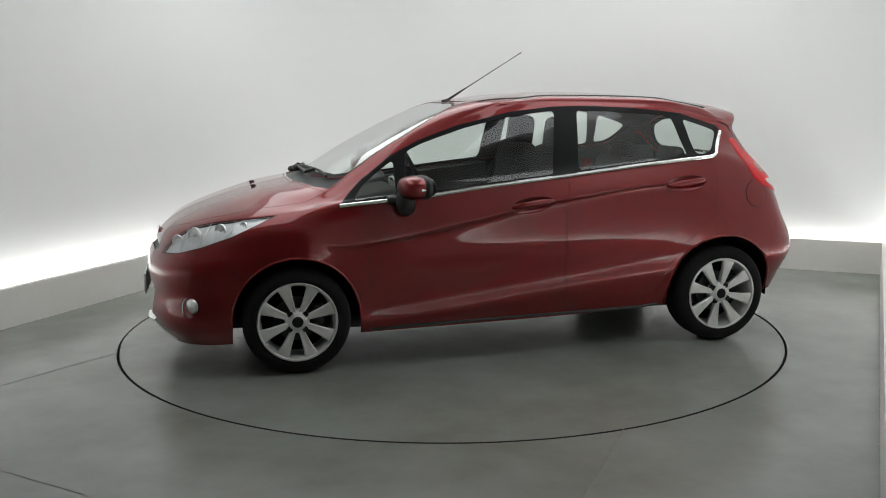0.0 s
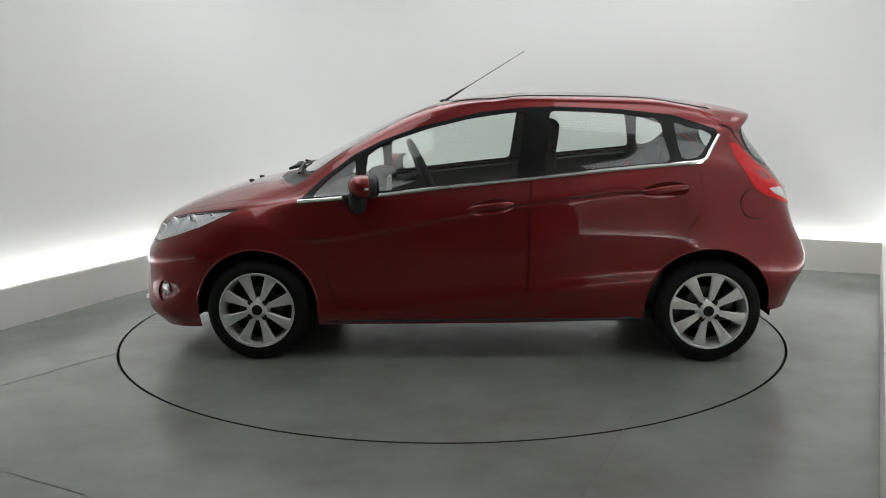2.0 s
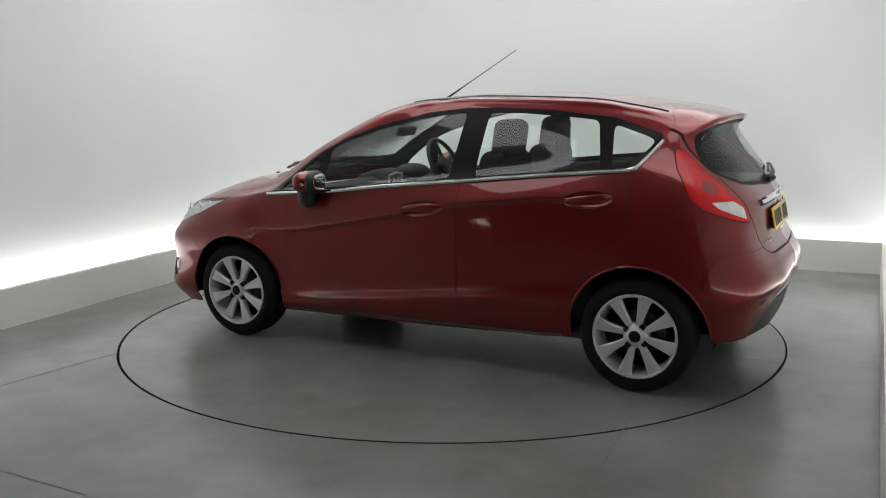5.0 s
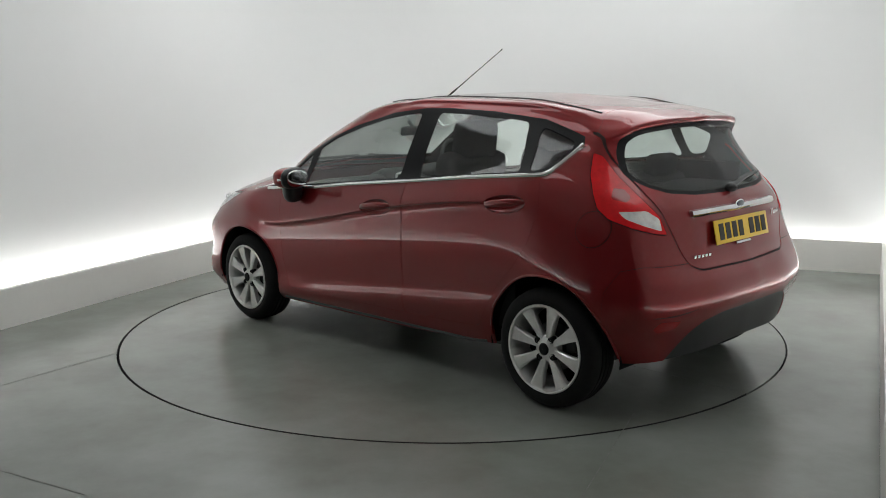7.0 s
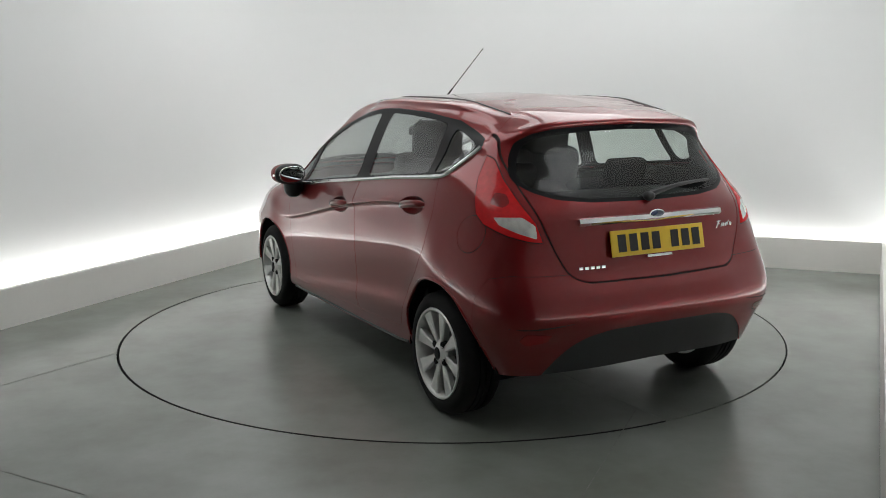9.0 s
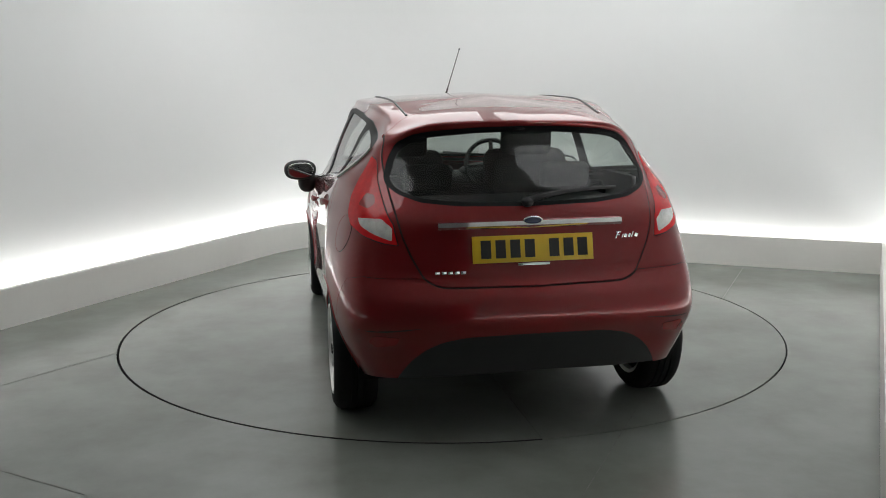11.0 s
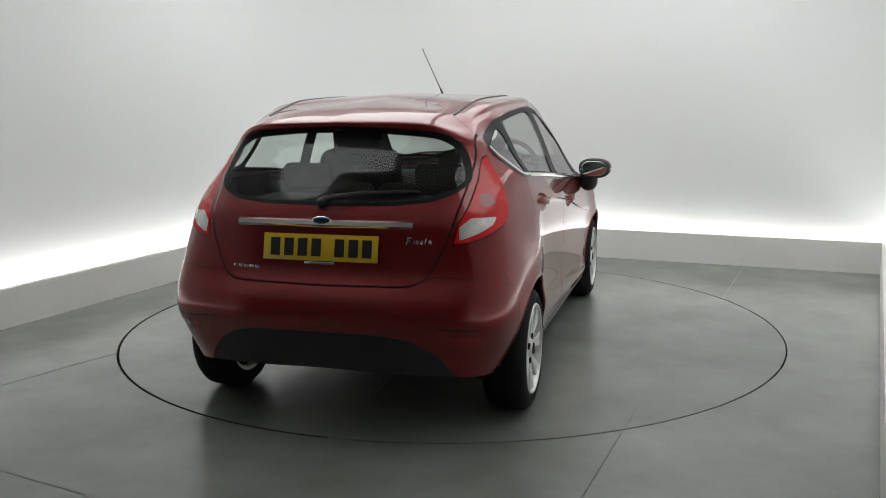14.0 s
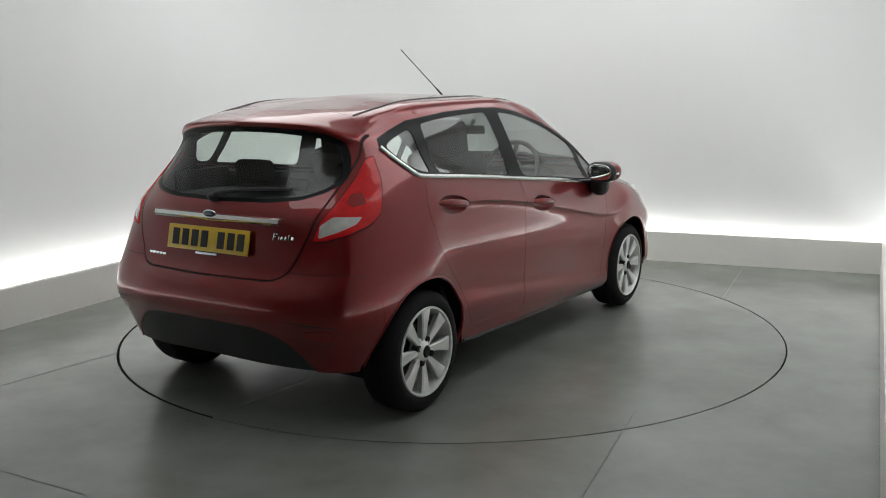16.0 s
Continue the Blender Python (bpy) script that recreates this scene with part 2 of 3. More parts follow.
# bottom edge, lower flank, bumper's fullest line, bumper top, flank, shoulder, belt
ring(1.96, 0, .16, 1.91, .45, .16, 1.71, .72, .17, 1.25, .78, .19, .85, .775, .195, -.26, .775, .21, -.95, .775, .24, -1.3, .78, .26, -1.65, .68, .27, -1.79, .40, .29, -1.815, 0, .30)
ring(2.04, 0, .265, 1.99, .45, .265, 1.785, .762, .275, 1.25, .825, .31, .85, .808, .25, -.26, .816, .36, -.95, .822, .42, -1.3, .83, .40, -1.685, .728, .40, -1.822, .42, .425, -1.848, 0, .43)
ring(2.04, 0, .43, 1.985, .45, .43, 1.765, .755, .44, 1.25, .845, .48, .85, .801, .36, -.26, .809, .46, -.95, .819, .53, -1.3, .85, .52, -1.725, .75, .51, -1.862, .43, .53, -1.887, 0, .53)
ring(2.04, 0, .56, 1.98, .45, .57, 1.77, .755, .58, 1.25, .845, .60, .85, .809, .54, -.26, .819, .66, -.95, .828, .72, -1.3, .846, .65, -1.72, .745, .61, -1.845, .42, .62, -1.871, 0, .625)
ring(2.00, 0, .64, 1.93, .45, .65, 1.72, .735, .67, 1.25, .837, .68, .85, .812, .66, -.26, .816, .856, -.95, .817, .912, -1.3, .833, .77, -1.675, .727, .74, -1.775, .42, .725, -1.803, 0, .725)
ring(1.93, 0, .745, 1.86, .45, .76, 1.64, .71, .765, 1.25, .818, .78, .85, .818, .71, -.26, .829, .893, -.95, .820, .965, -1.3, .80, .92, -1.635, .707, .86, -1.747, .42, .865, -1.769, 0, .87)
ring(1.78, 0, .835, 1.69, .42, .847, 1.51, .665, .845, 1.25, .765, .855, .87, .785, .895, -.26, .785, 1.0, -.95, .775, 1.065, -1.25, .755, 1.08, -1.595, .682, .96, -1.722, .42, .945, -1.755, 0, .945)
# bonnet and lower glass, screen base, mid glass, upper glass, roof edge, roof, roof ridge
ring(1.47, 0, .937, 1.40, .38, .942, 1.27, .58, .925, 1.10, .70, .905, .82, .745, .94, -.26, .75, 1.06, -.93, .735, 1.12, -1.25, .705, 1.14, -1.525, .645, 1.05, -1.662, .42, 1.03, -1.708, 0, 1.03)
ring(1.16, 0, 1.01, 1.12, .37, 1.0, 1.05, .57, .985, .96, .670, .97, .74, .705, 1.01, -.26, .715, 1.16, -.92, .695, 1.19, -1.25, .66, 1.19, -1.455, .612, 1.14, -1.58, .41, 1.135, -1.63, 0, 1.14)
ring(.86, 0, 1.155, .85, .36, 1.15, .81, .545, 1.142, .73, .635, 1.128, .54, .655, 1.145, -.26, .675, 1.26, -.91, .655, 1.27, -1.23, .62, 1.25, -1.40, .587, 1.228, -1.492, .41, 1.262, -1.532, 0, 1.275)
ring(.55, 0, 1.305, .545, .35, 1.302, .525, .51, 1.293, .45, .595, 1.272, .26, .615, 1.28, -.26, .635, 1.347, -.90, .615, 1.332, -1.20, .585, 1.292, -1.395, .562, 1.274, -1.525, .40, 1.318, -1.582, 0, 1.334)
ring(.27, 0, 1.412, .268, .33, 1.41, .255, .48, 1.401, .205, .565, 1.385, .03, .58, 1.388, -.26, .595, 1.413, -.90, .575, 1.392, -1.18, .545, 1.355, -1.365, .525, 1.313, -1.505, .37, 1.347, -1.562, 0, 1.358)
ring(.0, 0, 1.457, -.01, .30, 1.452, -.03, .43, 1.444, -.06, .49, 1.436, -.12, .505, 1.44, -.30, .517, 1.45, -.88, .503, 1.435, -1.11, .465, 1.405, -1.22, .43, 1.39, -1.33, .27, 1.397, -1.37, 0, 1.40)
ring(-.25, 0, 1.472, -.27, .0, 1.472, -.29, .0, 1.473, -.31, .0, 1.473, -.34, 0, 1.474, -.48, 0, 1.475, -.78, 0, 1.466, -.92, .0, 1.452, -.98, 0, 1.447, -1.04, 0, 1.441, -1.1, 0, 1.435)


def body_surface():
    rows = np.array([spline(r, NU) for r in RINGS])
    grid = np.array([spline(rows[:, j], NV) for j in range(rows.shape[1])])
    bm = bmesh.new()
    vs = [[bm.verts.new((p[0], max(p[1], 0.0), p[2])) for p in col] for col in grid]
    for i in range(len(vs) - 1):
        for j in range(len(vs[0]) - 1):
            bm.faces.new((vs[i][j], vs[i + 1][j], vs[i + 1][j + 1], vs[i][j + 1]))
    bmesh.ops.remove_doubles(bm, verts=bm.verts[:], dist=0.0004)
    bmesh.ops.dissolve_degenerate(bm, edges=bm.edges[:], dist=0.0004)
    bmesh.ops.recalc_face_normals(bm, faces=bm.faces[:])
    side = [f for f in bm.faces if f.calc_center_median().y > 0.8]
    if sum(f.normal.y for f in side) < 0:
        bmesh.ops.reverse_faces(bm, faces=bm.faces[:])
    bm.normal_update()
    lay = bm.verts.layers.float_vector.new("nrm")
    for v in bm.verts:
        q = v.normal.copy()
        if v.co.y < 0.002:
            q.y = 0
        v[lay] = q.normalized()
    return bm


from mathutils.bvhtree import BVHTree

BODY = body_surface()
TREE = BVHTree.FromBMesh(BODY)


def flank(x, z, out=0.0):
    """The point of the left flank at x, z, that far outside."""
    p, n, *_ = TREE.ray_cast(Vector((x, 3, z)), Vector((0, -1, 0)))
    while p is None:
        z += 0.01
        p, n, *_ = TREE.ray_cast(Vector((x, 3, z)), Vector((0, -1, 0)))
    return p + n * out


def tail(y, z, out=0.0):
    p, n, *_ = TREE.ray_cast(Vector((-4, abs(y) + 1e-4, z)), Vector((1, 0, 0)))
    if y < 0:
        p, n = Vector((p.x, -p.y, p.z)), Vector((n.x, -n.y, n.z))
    return p + n * out


def top(x, y, out=0.0):
    p, n, *_ = TREE.ray_cast(Vector((x, abs(y) + 1e-4, 4)), Vector((0, 0, -1)))
    if y < 0:
        p, n = Vector((p.x, -p.y, p.z)), Vector((n.x, -n.y, n.z))
    return p + n * out


AX = {"side": (Vector((1, 0, 0)), Vector((0, 0, 1))), "end": (Vector((0, 1, 0)), Vector((0, 0, 1))), "plan": (Vector((1, 0, 0)), Vector((0, 1, 0))),
      "nose45": (Vector((-.7071, .7071, 0)), Vector((0, 0, 1))), "tail45": (Vector((-.7071, -.7071, 0)), Vector((0, 0, 1)))}


def inside(p, poly):
    c, j = False, len(poly) - 1
    for i in range(len(poly)):
        (x0, y0), (x1, y1) = poly[i], poly[j]
        if (y0 > p[1]) != (y1 > p[1]) and p[0] < (x1 - x0) * (p[1] - y0) / (y1 - y0) + x0:
            c = not c
        j = i
    return c


def shrunk(poly, d):
    """The outline drawn in by d."""
    area = sum(a[0] * b[1] - b[0] * a[1] for a, b in zip(poly, poly[1:] + poly[:1]))
    s, out, n = (1 if area > 0 else -1), [], len(poly)
    for i in range(n):
        a, p, b = Vector(poly[i - 1]), Vector(poly[i]), Vector(poly[(i + 1) % n])
        u, v = (p - a).normalized(), (b - p).normalized()
        nu, nv = Vector((-u.y, u.x)) * s, Vector((-v.y, v.x)) * s
        m = (nu + nv)
        m = m.normalized() / max(0.35, m.normalized().dot(nu)) if m.length > 1e-5 else nu
        out.append(tuple(p + m * d))
    return out


def rounded(poly, r=0.02, n=3):
    """The outline with its corners cut round."""
    out = []
    for i in range(len(poly)):
        a, p, b = Vector(poly[i - 1]), Vector(poly[i]), Vector(poly[(i + 1) % len(poly)])
        ra, rb = min(r, (a - p).length * 0.45), min(r, (b - p).length * 0.45)
        q, w = p + (a - p).normalized() * ra, p + (b - p).normalized() * rb
        out += [tuple(q * (1 - t) ** 2 + p * 2 * t * (1 - t) + w * t * t) for t in (k / n for k in range(n + 1))]
    return out


def carve(bm, view, poly, keep=lambda c: True):
    """Cuts the outline out of bm, seen along the view, and returns it as a mesh of its own."""
    a, b = AX[view]
    up = a.cross(b)
    x0, x1, y0, y1 = min(p[0] for p in poly), max(p[0] for p in poly), min(p[1] for p in poly), max(p[1] for p in poly)

    def near():
        out = []
        for f in bm.faces:
            us, vs = [v.co.dot(a) for v in f.verts], [v.co.dot(b) for v in f.verts]
            if max(us) > x0 and min(us) < x1 and max(vs) > y0 and min(vs) < y1 and keep(f.calc_center_median()):
                out.append(f)
        return out

    faces = near()
    for i in range(len(poly)):
        p, q = poly[i - 1], poly[i]
        if abs(p[0] - q[0]) + abs(p[1] - q[1]) < 1e-6:
            continue
        co, d = a * p[0] + b * p[1], a * (q[0] - p[0]) + b * (q[1] - p[1])
        lo, hi = (min(p[0], q[0]) - .03, min(p[1], q[1]) - .03), (max(p[0], q[0]) + .03, max(p[1], q[1]) + .03)
        some = []
        for f in faces:
            if not f.is_valid:
                continue
            us, vs = [v.co.dot(a) for v in f.verts], [v.co.dot(b) for v in f.verts]
            if max(us) > lo[0] and min(us) < hi[0] and max(vs) > lo[1] and min(vs) < hi[1]:
                some.append(f)
        if not some:
            continue
        geom = list({v for f in some for v in f.verts}) + list({e for f in some for e in f.edges}) + some
        bmesh.ops.bisect_plane(bm, geom=geom, dist=1e-5, plane_co=co, plane_no=d.cross(up).normalized())
        faces = near()
    pick = []
    for f in faces:
        c = f.calc_center_median()
        if inside((c.dot(a), c.dot(b)), poly):
            pick.append(f)
    return take(bm, pick)


def take(bm, faces):
    out = bmesh.new()
    lay, lay2 = bm.verts.layers.float_vector["nrm"], out.verts.layers.float_vector.new("nrm")
    made = {}
    for f in faces:
        for v in f.verts:
            if v not in made:
                made[v] = out.verts.new(v.co)
                made[v][lay2] = v[lay]
        out.faces.new([made[v] for v in f.verts])
    bmesh.ops.delete(bm, geom=faces, context="FACES")
    return out


def sink(bm, d):
    lay = bm.verts.layers.float_vector["nrm"]
    for v in bm.verts:
        v.co -= v[lay].normalized() * d
    return bm


def mirrored(bm, both=False):
    """The mesh on the right-hand side; with both, the two halves as one."""
    out = bmesh.new()
    lay, lay2 = bm.verts.layers.float_vector["nrm"], out.verts.layers.float_vector.new("nrm")
    for s in ((1, -1) if both else (-1,)):
        made = {}
        for v in bm.verts:
            w = made[v] = out.verts.new((v.co.x, v.co.y * s, v.co.z))
            w[lay2] = Vector((v[lay].x, v[lay].y * s, v[lay].z))
        for f in bm.faces:
            q = [made[v] for v in f.verts]
            out.faces.new(q if s > 0 else q[::-1])
    if both:
        bmesh.ops.remove_doubles(out, verts=[v for v in out.verts if abs(v.co.y) < 0.0008], dist=0.0016)
    return out


def rim_depth(bm, d):
    """Turns the open edges of a panel in by d, so that it has thickness."""
    lay = bm.verts.layers.float_vector["nrm"]
    es = [e for e in bm.edges if e.is_boundary and not all(abs(v.co.y) < 0.0008 for v in e.verts)]
    made = {}
    for e in es:
        for v in e.verts:
            if v not in made:
                made[v] = bm.verts.new(v.co - v[lay].normalized() * d)
                made[v][lay] = v[lay]
    for e in es:
        a, b = e.verts
        f = e.link_faces[0]
        i = f.verts[:].index(a)
        if f.verts[(i + 1) % len(f.verts)] == b:
            a, b = b, a
        bm.faces.new((a, b, made[b], made[a]))
    return bm


car = tagged(new("car"), "dark red metallic five-door hatchback with silver alloy wheels", "car")


def both_sides(name, bm, material, parent, label=""):
    r = part(name, mirrored(bm), material, parent, label)
    return part(name, bm, material, parent, label), r


def centre(name, bm, material, parent, label=""):
    ob = part(name, mirrored(bm, True), material, parent, label)
    bm.free()
    return ob


def circle(cx, cz, r, n=28):
    return [(cx + r * math.cos(k * 2 * math.pi / n), cz + r * math.sin(k * 2 * math.pi / n)) for k in range(n)]


HANDLES = ((-.06, .858, 7), (-.99, .948, 5))


def build_body():
    B = BODY
    outer = lambda c: c.y > 0.35
    # wheel arches
    for cx, r in ((1.2445, 0.340), (-1.2445, 0.347)):
        poly = [p for p in circle(cx, 0.29, r, 32) if p[1] > 0.29]
        poly = [(cx + r, 0.05)] + poly + [(cx - r, 0.29), (cx - r, 0.05)]
        carve(B, "side", poly, outer).free()
        liner = bmesh.new()
        arc = [(cx + (r + 0.012) * math.cos(t), 0.29 + (r + 0.012) * math.sin(t)) for t in (-0.14 + k * (math.pi + 0.28) / 24 for k in range(25))]
        a = [liner.verts.new((x, max(0.5, flank(x, max(z, 0.33)).y - 0.012), z)) for x, z in arc]
        b = [liner.verts.new((x, 0.45, z)) for x, z in arc]
        for k in range(24):
            liner.faces.new((a[k], a[k + 1], b[k + 1], b[k]))
        liner.faces.new(b)
        for s in (1, -1):
            lb = liner.copy()
            if s < 0:
                bmesh.ops.scale(lb, vec=(1, -1, 1), verts=lb.verts[:])
            part("arch_liner", lb, LINER, car, "black plastic wheel arch liner")
        liner.free()
    # side glass
    day = [(1.0, .893), (.75, .913), (.5, .934), (.2, .969), (-.25, 1.012), (-.725, 1.060), (-1.165, 1.096), (-1.215, 1.12), (-1.31, 1.235), (-1.295, 1.266), (-1.06, 1.343), (-.75, 1.378), (-.43, 1.394), (-.25, 1.391), (0, 1.366), (.32, 1.292), (.54, 1.217), (.70, 1.139), (.88, 1.008)]
    trim = carve(B, "side", day, outer)
    belt = lambda x: np.interp(-x, [-1.0, -.75, -.5, -.2, .25, .725, 1.165], [.893, .913, .934, .969, 1.012, 1.060, 1.096])
    head = lambda x: np.interp(-x, [-.88, -.70, -.54, -.32, 0, .25, .43, .75, 1.06, 1.295], [1.008, 1.139, 1.217, 1.292, 1.366, 1.391, 1.394, 1.378, 1.343, 1.266])
    row = lambda f, xs, d: [(x, float(f(x)) + d) for x in xs]
    panes = [("quarter_pane", row(belt, (.93, .80, .69), .014) + row(head, (.69, .78, .86), -.028)),
             ("front_door_pane", row(belt, (.64, .4, .1, -.20), .014) + row(head, (-.25, -.12, .05, .28, .45, .54, .62), -.024)),
             ("rear_door_pane", row(belt, (-.35, -.6, -.9, -1.03), .014) + row(head, (-.98, -.85, -.6, -.385), -.024)),
             ("rear_quarter_pane", row(belt, (-1.085, -1.155), .018) + [(-1.20, 1.137), (-1.275, 1.232)] + row(head, (-1.22, -1.06), -.034))]
    for name, poly in panes:
        both_sides(name, sink(carve(trim, "side", rounded(poly, .03), outer), .004), GLASS, car)
    both_sides("window_surround", trim, TRIM, car, "gloss black window surround")
    # screen and rear glass
    front, rear = (lambda c: c.z > 0.85 and c.x > 0.15), (lambda c: c.x < -1.35)
    scr = [(1.12, -.02), (1.10, .30), (1.02, .52), (.95, .600), (.86, .598), (.60, .555), (.40, .495), (.28, .42), (.25, .30), (.255, -.02)]
    pane = carve(B, "plan", scr, front)
    border = carve(pane, "plan", shrunk(scr, .0), front)
    pane.free()
    inner = carve(border, "plan", [(1.085, -.03), (1.065, .29), (.995, .51), (.93, .588), (.86, .586), (.60, .543), (.405, .484), (.293, .41), (.268, .295), (.272, -.03)], front)
    centre("windscreen", sink(inner, .002), SCREEN_GLASS, car)
    centre("windscreen_border", sink(border, .002), TRIM, car, "black ceramic windscreen border")
    cowl = carve(B, "plan", [(1.22, -.02), (1.20, .30), (1.11, .54), (1.04, .625), (.95, .605), (1.02, .525), (1.10, .305), (1.12, -.02)], front)
    centre("cowl", sink(cowl, .008), BLACK, car, "black plastic cowl below the windscreen")
    rg = rounded([(-.02, .995), (.3, 1.0), (.46, 1.016), (.55, 1.048), (.592, 1.085), (.597, 1.115), (.572, 1.19), (.535, 1.255), (.47, 1.292), (.39, 1.308), (.2, 1.322), (-.02, 1.327)], .02)
    pane = carve(B, "end", rg, rear)
    inner = carve(pane, "end", rounded([(-.03, 1.012), (.3, 1.017), (.45, 1.033), (.53, 1.06), (.568, 1.092), (.572, 1.115), (.545, 1.185), (.51, 1.238), (.45, 1.268), (.38, 1.280), (.2, 1.294), (-.03, 1.30)], .02), rear)
    centre("rear_window", sink(inner, .003), REAR_GLASS, car, "tinted rear window")
    centre("rear_window_border", sink(pane, .003), TRIM, car, "black rear window border")
    # lamps
    nose = lambda c: c.x > 1.2 and c.y > .25
    lamp = rounded([(-1.035, .635), (-.94, .725), (-.84, .785), (-.70, .815), (-.56, .832), (-.40, .852), (-.47, .80), (-.56, .745), (-.70, .69), (-.85, .652)], .012)
    lens = carve(B, "nose45", lamp, nose)
    clean = carve(lens, "nose45", shrunk(lamp, .006), nose)
    # sunk strip round the headlamp, coloured dark as the gap's shade
    both_sides("headlamp_gap", sink(lens, .004), SEAM, car, "gap round the headlamp, its shade put into the colour")
    lens = clean
    bowl = lens.copy()
    lamps = both_sides("headlamp", sink(bowl, .013), LAMP_BOWL, car, "silver headlamp bowl")
    for ob, s in zip(lamps, (1, -1)):
        glass = lens.copy() if s > 0 else mirrored(lens)
        part("lens", glass, CLEAR, ob, "clear headlamp lens")
        for a, z, r in ((-.91, .705, .036), (-.79, .742, .045), (-.65, .775, .034), (-.54, .80, .02)):
            p = TREE.ray_cast(Vector((-.7071 * a + 2.2, .7071 * a + 2.2, z)), Vector((-.7071, -.7071, 0)))[0]
            bulb = lathe([(r * .02, .001), (r * .26, -.002), (r * .34, -.008), (r * .84, -.006), (r * .93, .0015), (r, .001), (r * 1.05, -.007)], 20)
            bmesh.ops.transform(bulb, matrix=pose(p.x - .008, (p.y - .008) * s, p.z, 0, 0, -40 if s > 0 else -140), verts=bulb.verts[:])
            part("reflector", bulb, REFLECTOR, ob)
        for a0, z0, a1, z1 in ((-.855, .662, -.862, .768), (-.725, .69, -.735, .803), (-.60, .735, -.60, .818)):
            line = [TREE.ray_cast(Vector((-.7071 * a + 2.2, .7071 * a + 2.2, z)), Vector((-.7071, -.7071, 0)))[0] - Vector((.006, .006, 0)) for a, z in ((a0 + (a1 - a0) * t + .012 * math.sin(t * math.pi), z0 + (z1 - z0) * t) for t in (0, .25, .5, .75, 1))]
            part("divider", tube([Vector((p.x, p.y * s, p.z)) for p in line], .0022, 6), REFLECTOR, ob)
    lens.free()
    stern = lambda c: c.x < -1.2 and c.y > .3
    tl = rounded([(.52, 1.20), (.495, 1.10), (.498, 1.02), (.512, .955), (.555, .913), (.66, .875), (.76, .850), (.822, .842), (.785, .93), (.70, 1.015), (.62, 1.10), (.565, 1.185)], .012)
    lens = carve(B, "tail45", tl, stern)
    clean = carve(lens, "tail45", shrunk(tl, .005), stern)
    # the tail lamp's gap likewise: shade given by the strip's dark colour
    both_sides("tail_lamp_gap", sink(lens, .004), SEAM, car, "gap round the tail lamp, its shade put into the colour")
    lens = clean
    clear = carve(lens, "tail45", rounded([(.60, .948), (.63, .918), (.71, .888), (.792, .862), (.782, .915), (.725, .95)], .01), stern)
    both_sides("tail_lamp_housing", sink(lens.copy(), .026), CABIN, car, "dark back of the tail lamp")
    cell = carve(lens, "tail45", rounded([(.575, 1.0), (.64, .985), (.665, 1.005), (.64, 1.04), (.59, 1.045)], .012), stern)
    for ob, s in zip(both_sides("tail_lamp", rim_depth(sink(lens, -.004), .02), RED_LENS, car, "red tail lamp"), (1, -1)):
        part("reverse_lens", sink(clear.copy(), -.003) if s > 0 else mirrored(sink(clear.copy(), -.003)), AMBER, ob, "clear reversing lens")
        part("lamp_cell", sink(cell.copy(), -.0035) if s > 0 else mirrored(sink(cell.copy(), -.0035)), RED_DARK, ob, "dark red lamp cell")
    clear.free()
    cell.free()
    fog = carve(B, "nose45", circle(-.735, .385, .058, 20), nose)
    mid = sum((v.co for v in fog.verts), Vector()) / len(fog.verts)
    for ob, s in zip(both_sides("fog_lamp", sink(fog, .012), PAINT, car, "round front fog lamp in a recess"), (1, -1)):
        bulb = lathe([(.002, .012), (.02, .010), (.036, .004), (.042, -.006)], 20)
        bmesh.ops.transform(bulb, matrix=pose(mid.x - .006, (mid.y - .006) * s, mid.z, 0, 0, -45 if s > 0 else -135), verts=bulb.verts[:])
        part("reflector", bulb, REFLECTOR, ob)
    # grilles, rear valance and reflectors
    ahead, behind = (lambda c: c.x > 1.5), (lambda c: c.x < -1.5)
    centre("lower_grille", sink(carve(B, "end", rounded([(-.02, .50), (.40, .49), (.47, .44), (.40, .255), (-.02, .24)], .03), ahead), .03), BLACK, car, "black lower grille")
    centre("upper_grille", sink(carve(B, "end", rounded([(-.02, .665), (.33, .665), (.36, .645), (.30, .625), (-.02, .62)], .01), ahead), .012), TRIM, car, "slim black upper grille")
    val = rounded([(-.02, .478), (.30, .473), (.40, .452), (.47, .415), (.53, .36), (.58, .28), (.60, .20), (-.02, .20)], .03)
    centre("rear_valance", sink(carve(B, "end", val, behind), .006), BLACK, car, "black textured rear bumper insert")
    both_sides("rear_reflector", sink(carve(B, "end", rounded([(.575, .475), (.68, .482), (.70, .45), (.67, .425), (.59, .44)], .01), behind), -.002), RED_DARK, car, "dark red bumper reflector")

    # hollows behind the door handles
    bowls = []
    for x, z, tilt in HANDLES:
        ca, sa = math.cos(radians(tilt)), math.sin(radians(tilt))
        oval = [(x + .128 * math.cos(t) * ca + .045 * math.sin(t) * sa, z - .128 * math.cos(t) * sa + .045 * math.sin(t) * ca) for t in (k * math.pi / 14 for k in range(28))]
        bowl = carve(B, "side", oval, outer)
        bmesh.ops.triangulate(bowl, faces=bowl.faces[:])
        for _ in range(2):
            bmesh.ops.subdivide_edges(bowl, edges=bowl.edges[:], cuts=1, use_grid_fill=True)
        lay = bowl.verts.layers.float_vector["nrm"]
        for v in bowl.verts:
            dx, dz = v.co.x - x, v.co.z - z
            q = ((dx * ca - dz * sa) / .128) ** 2 + ((dx * sa + dz * ca) / .045) ** 2
            v.co.y -= .026 * max(0.0, 1 - q) ** .6
        bowl.normal_update()
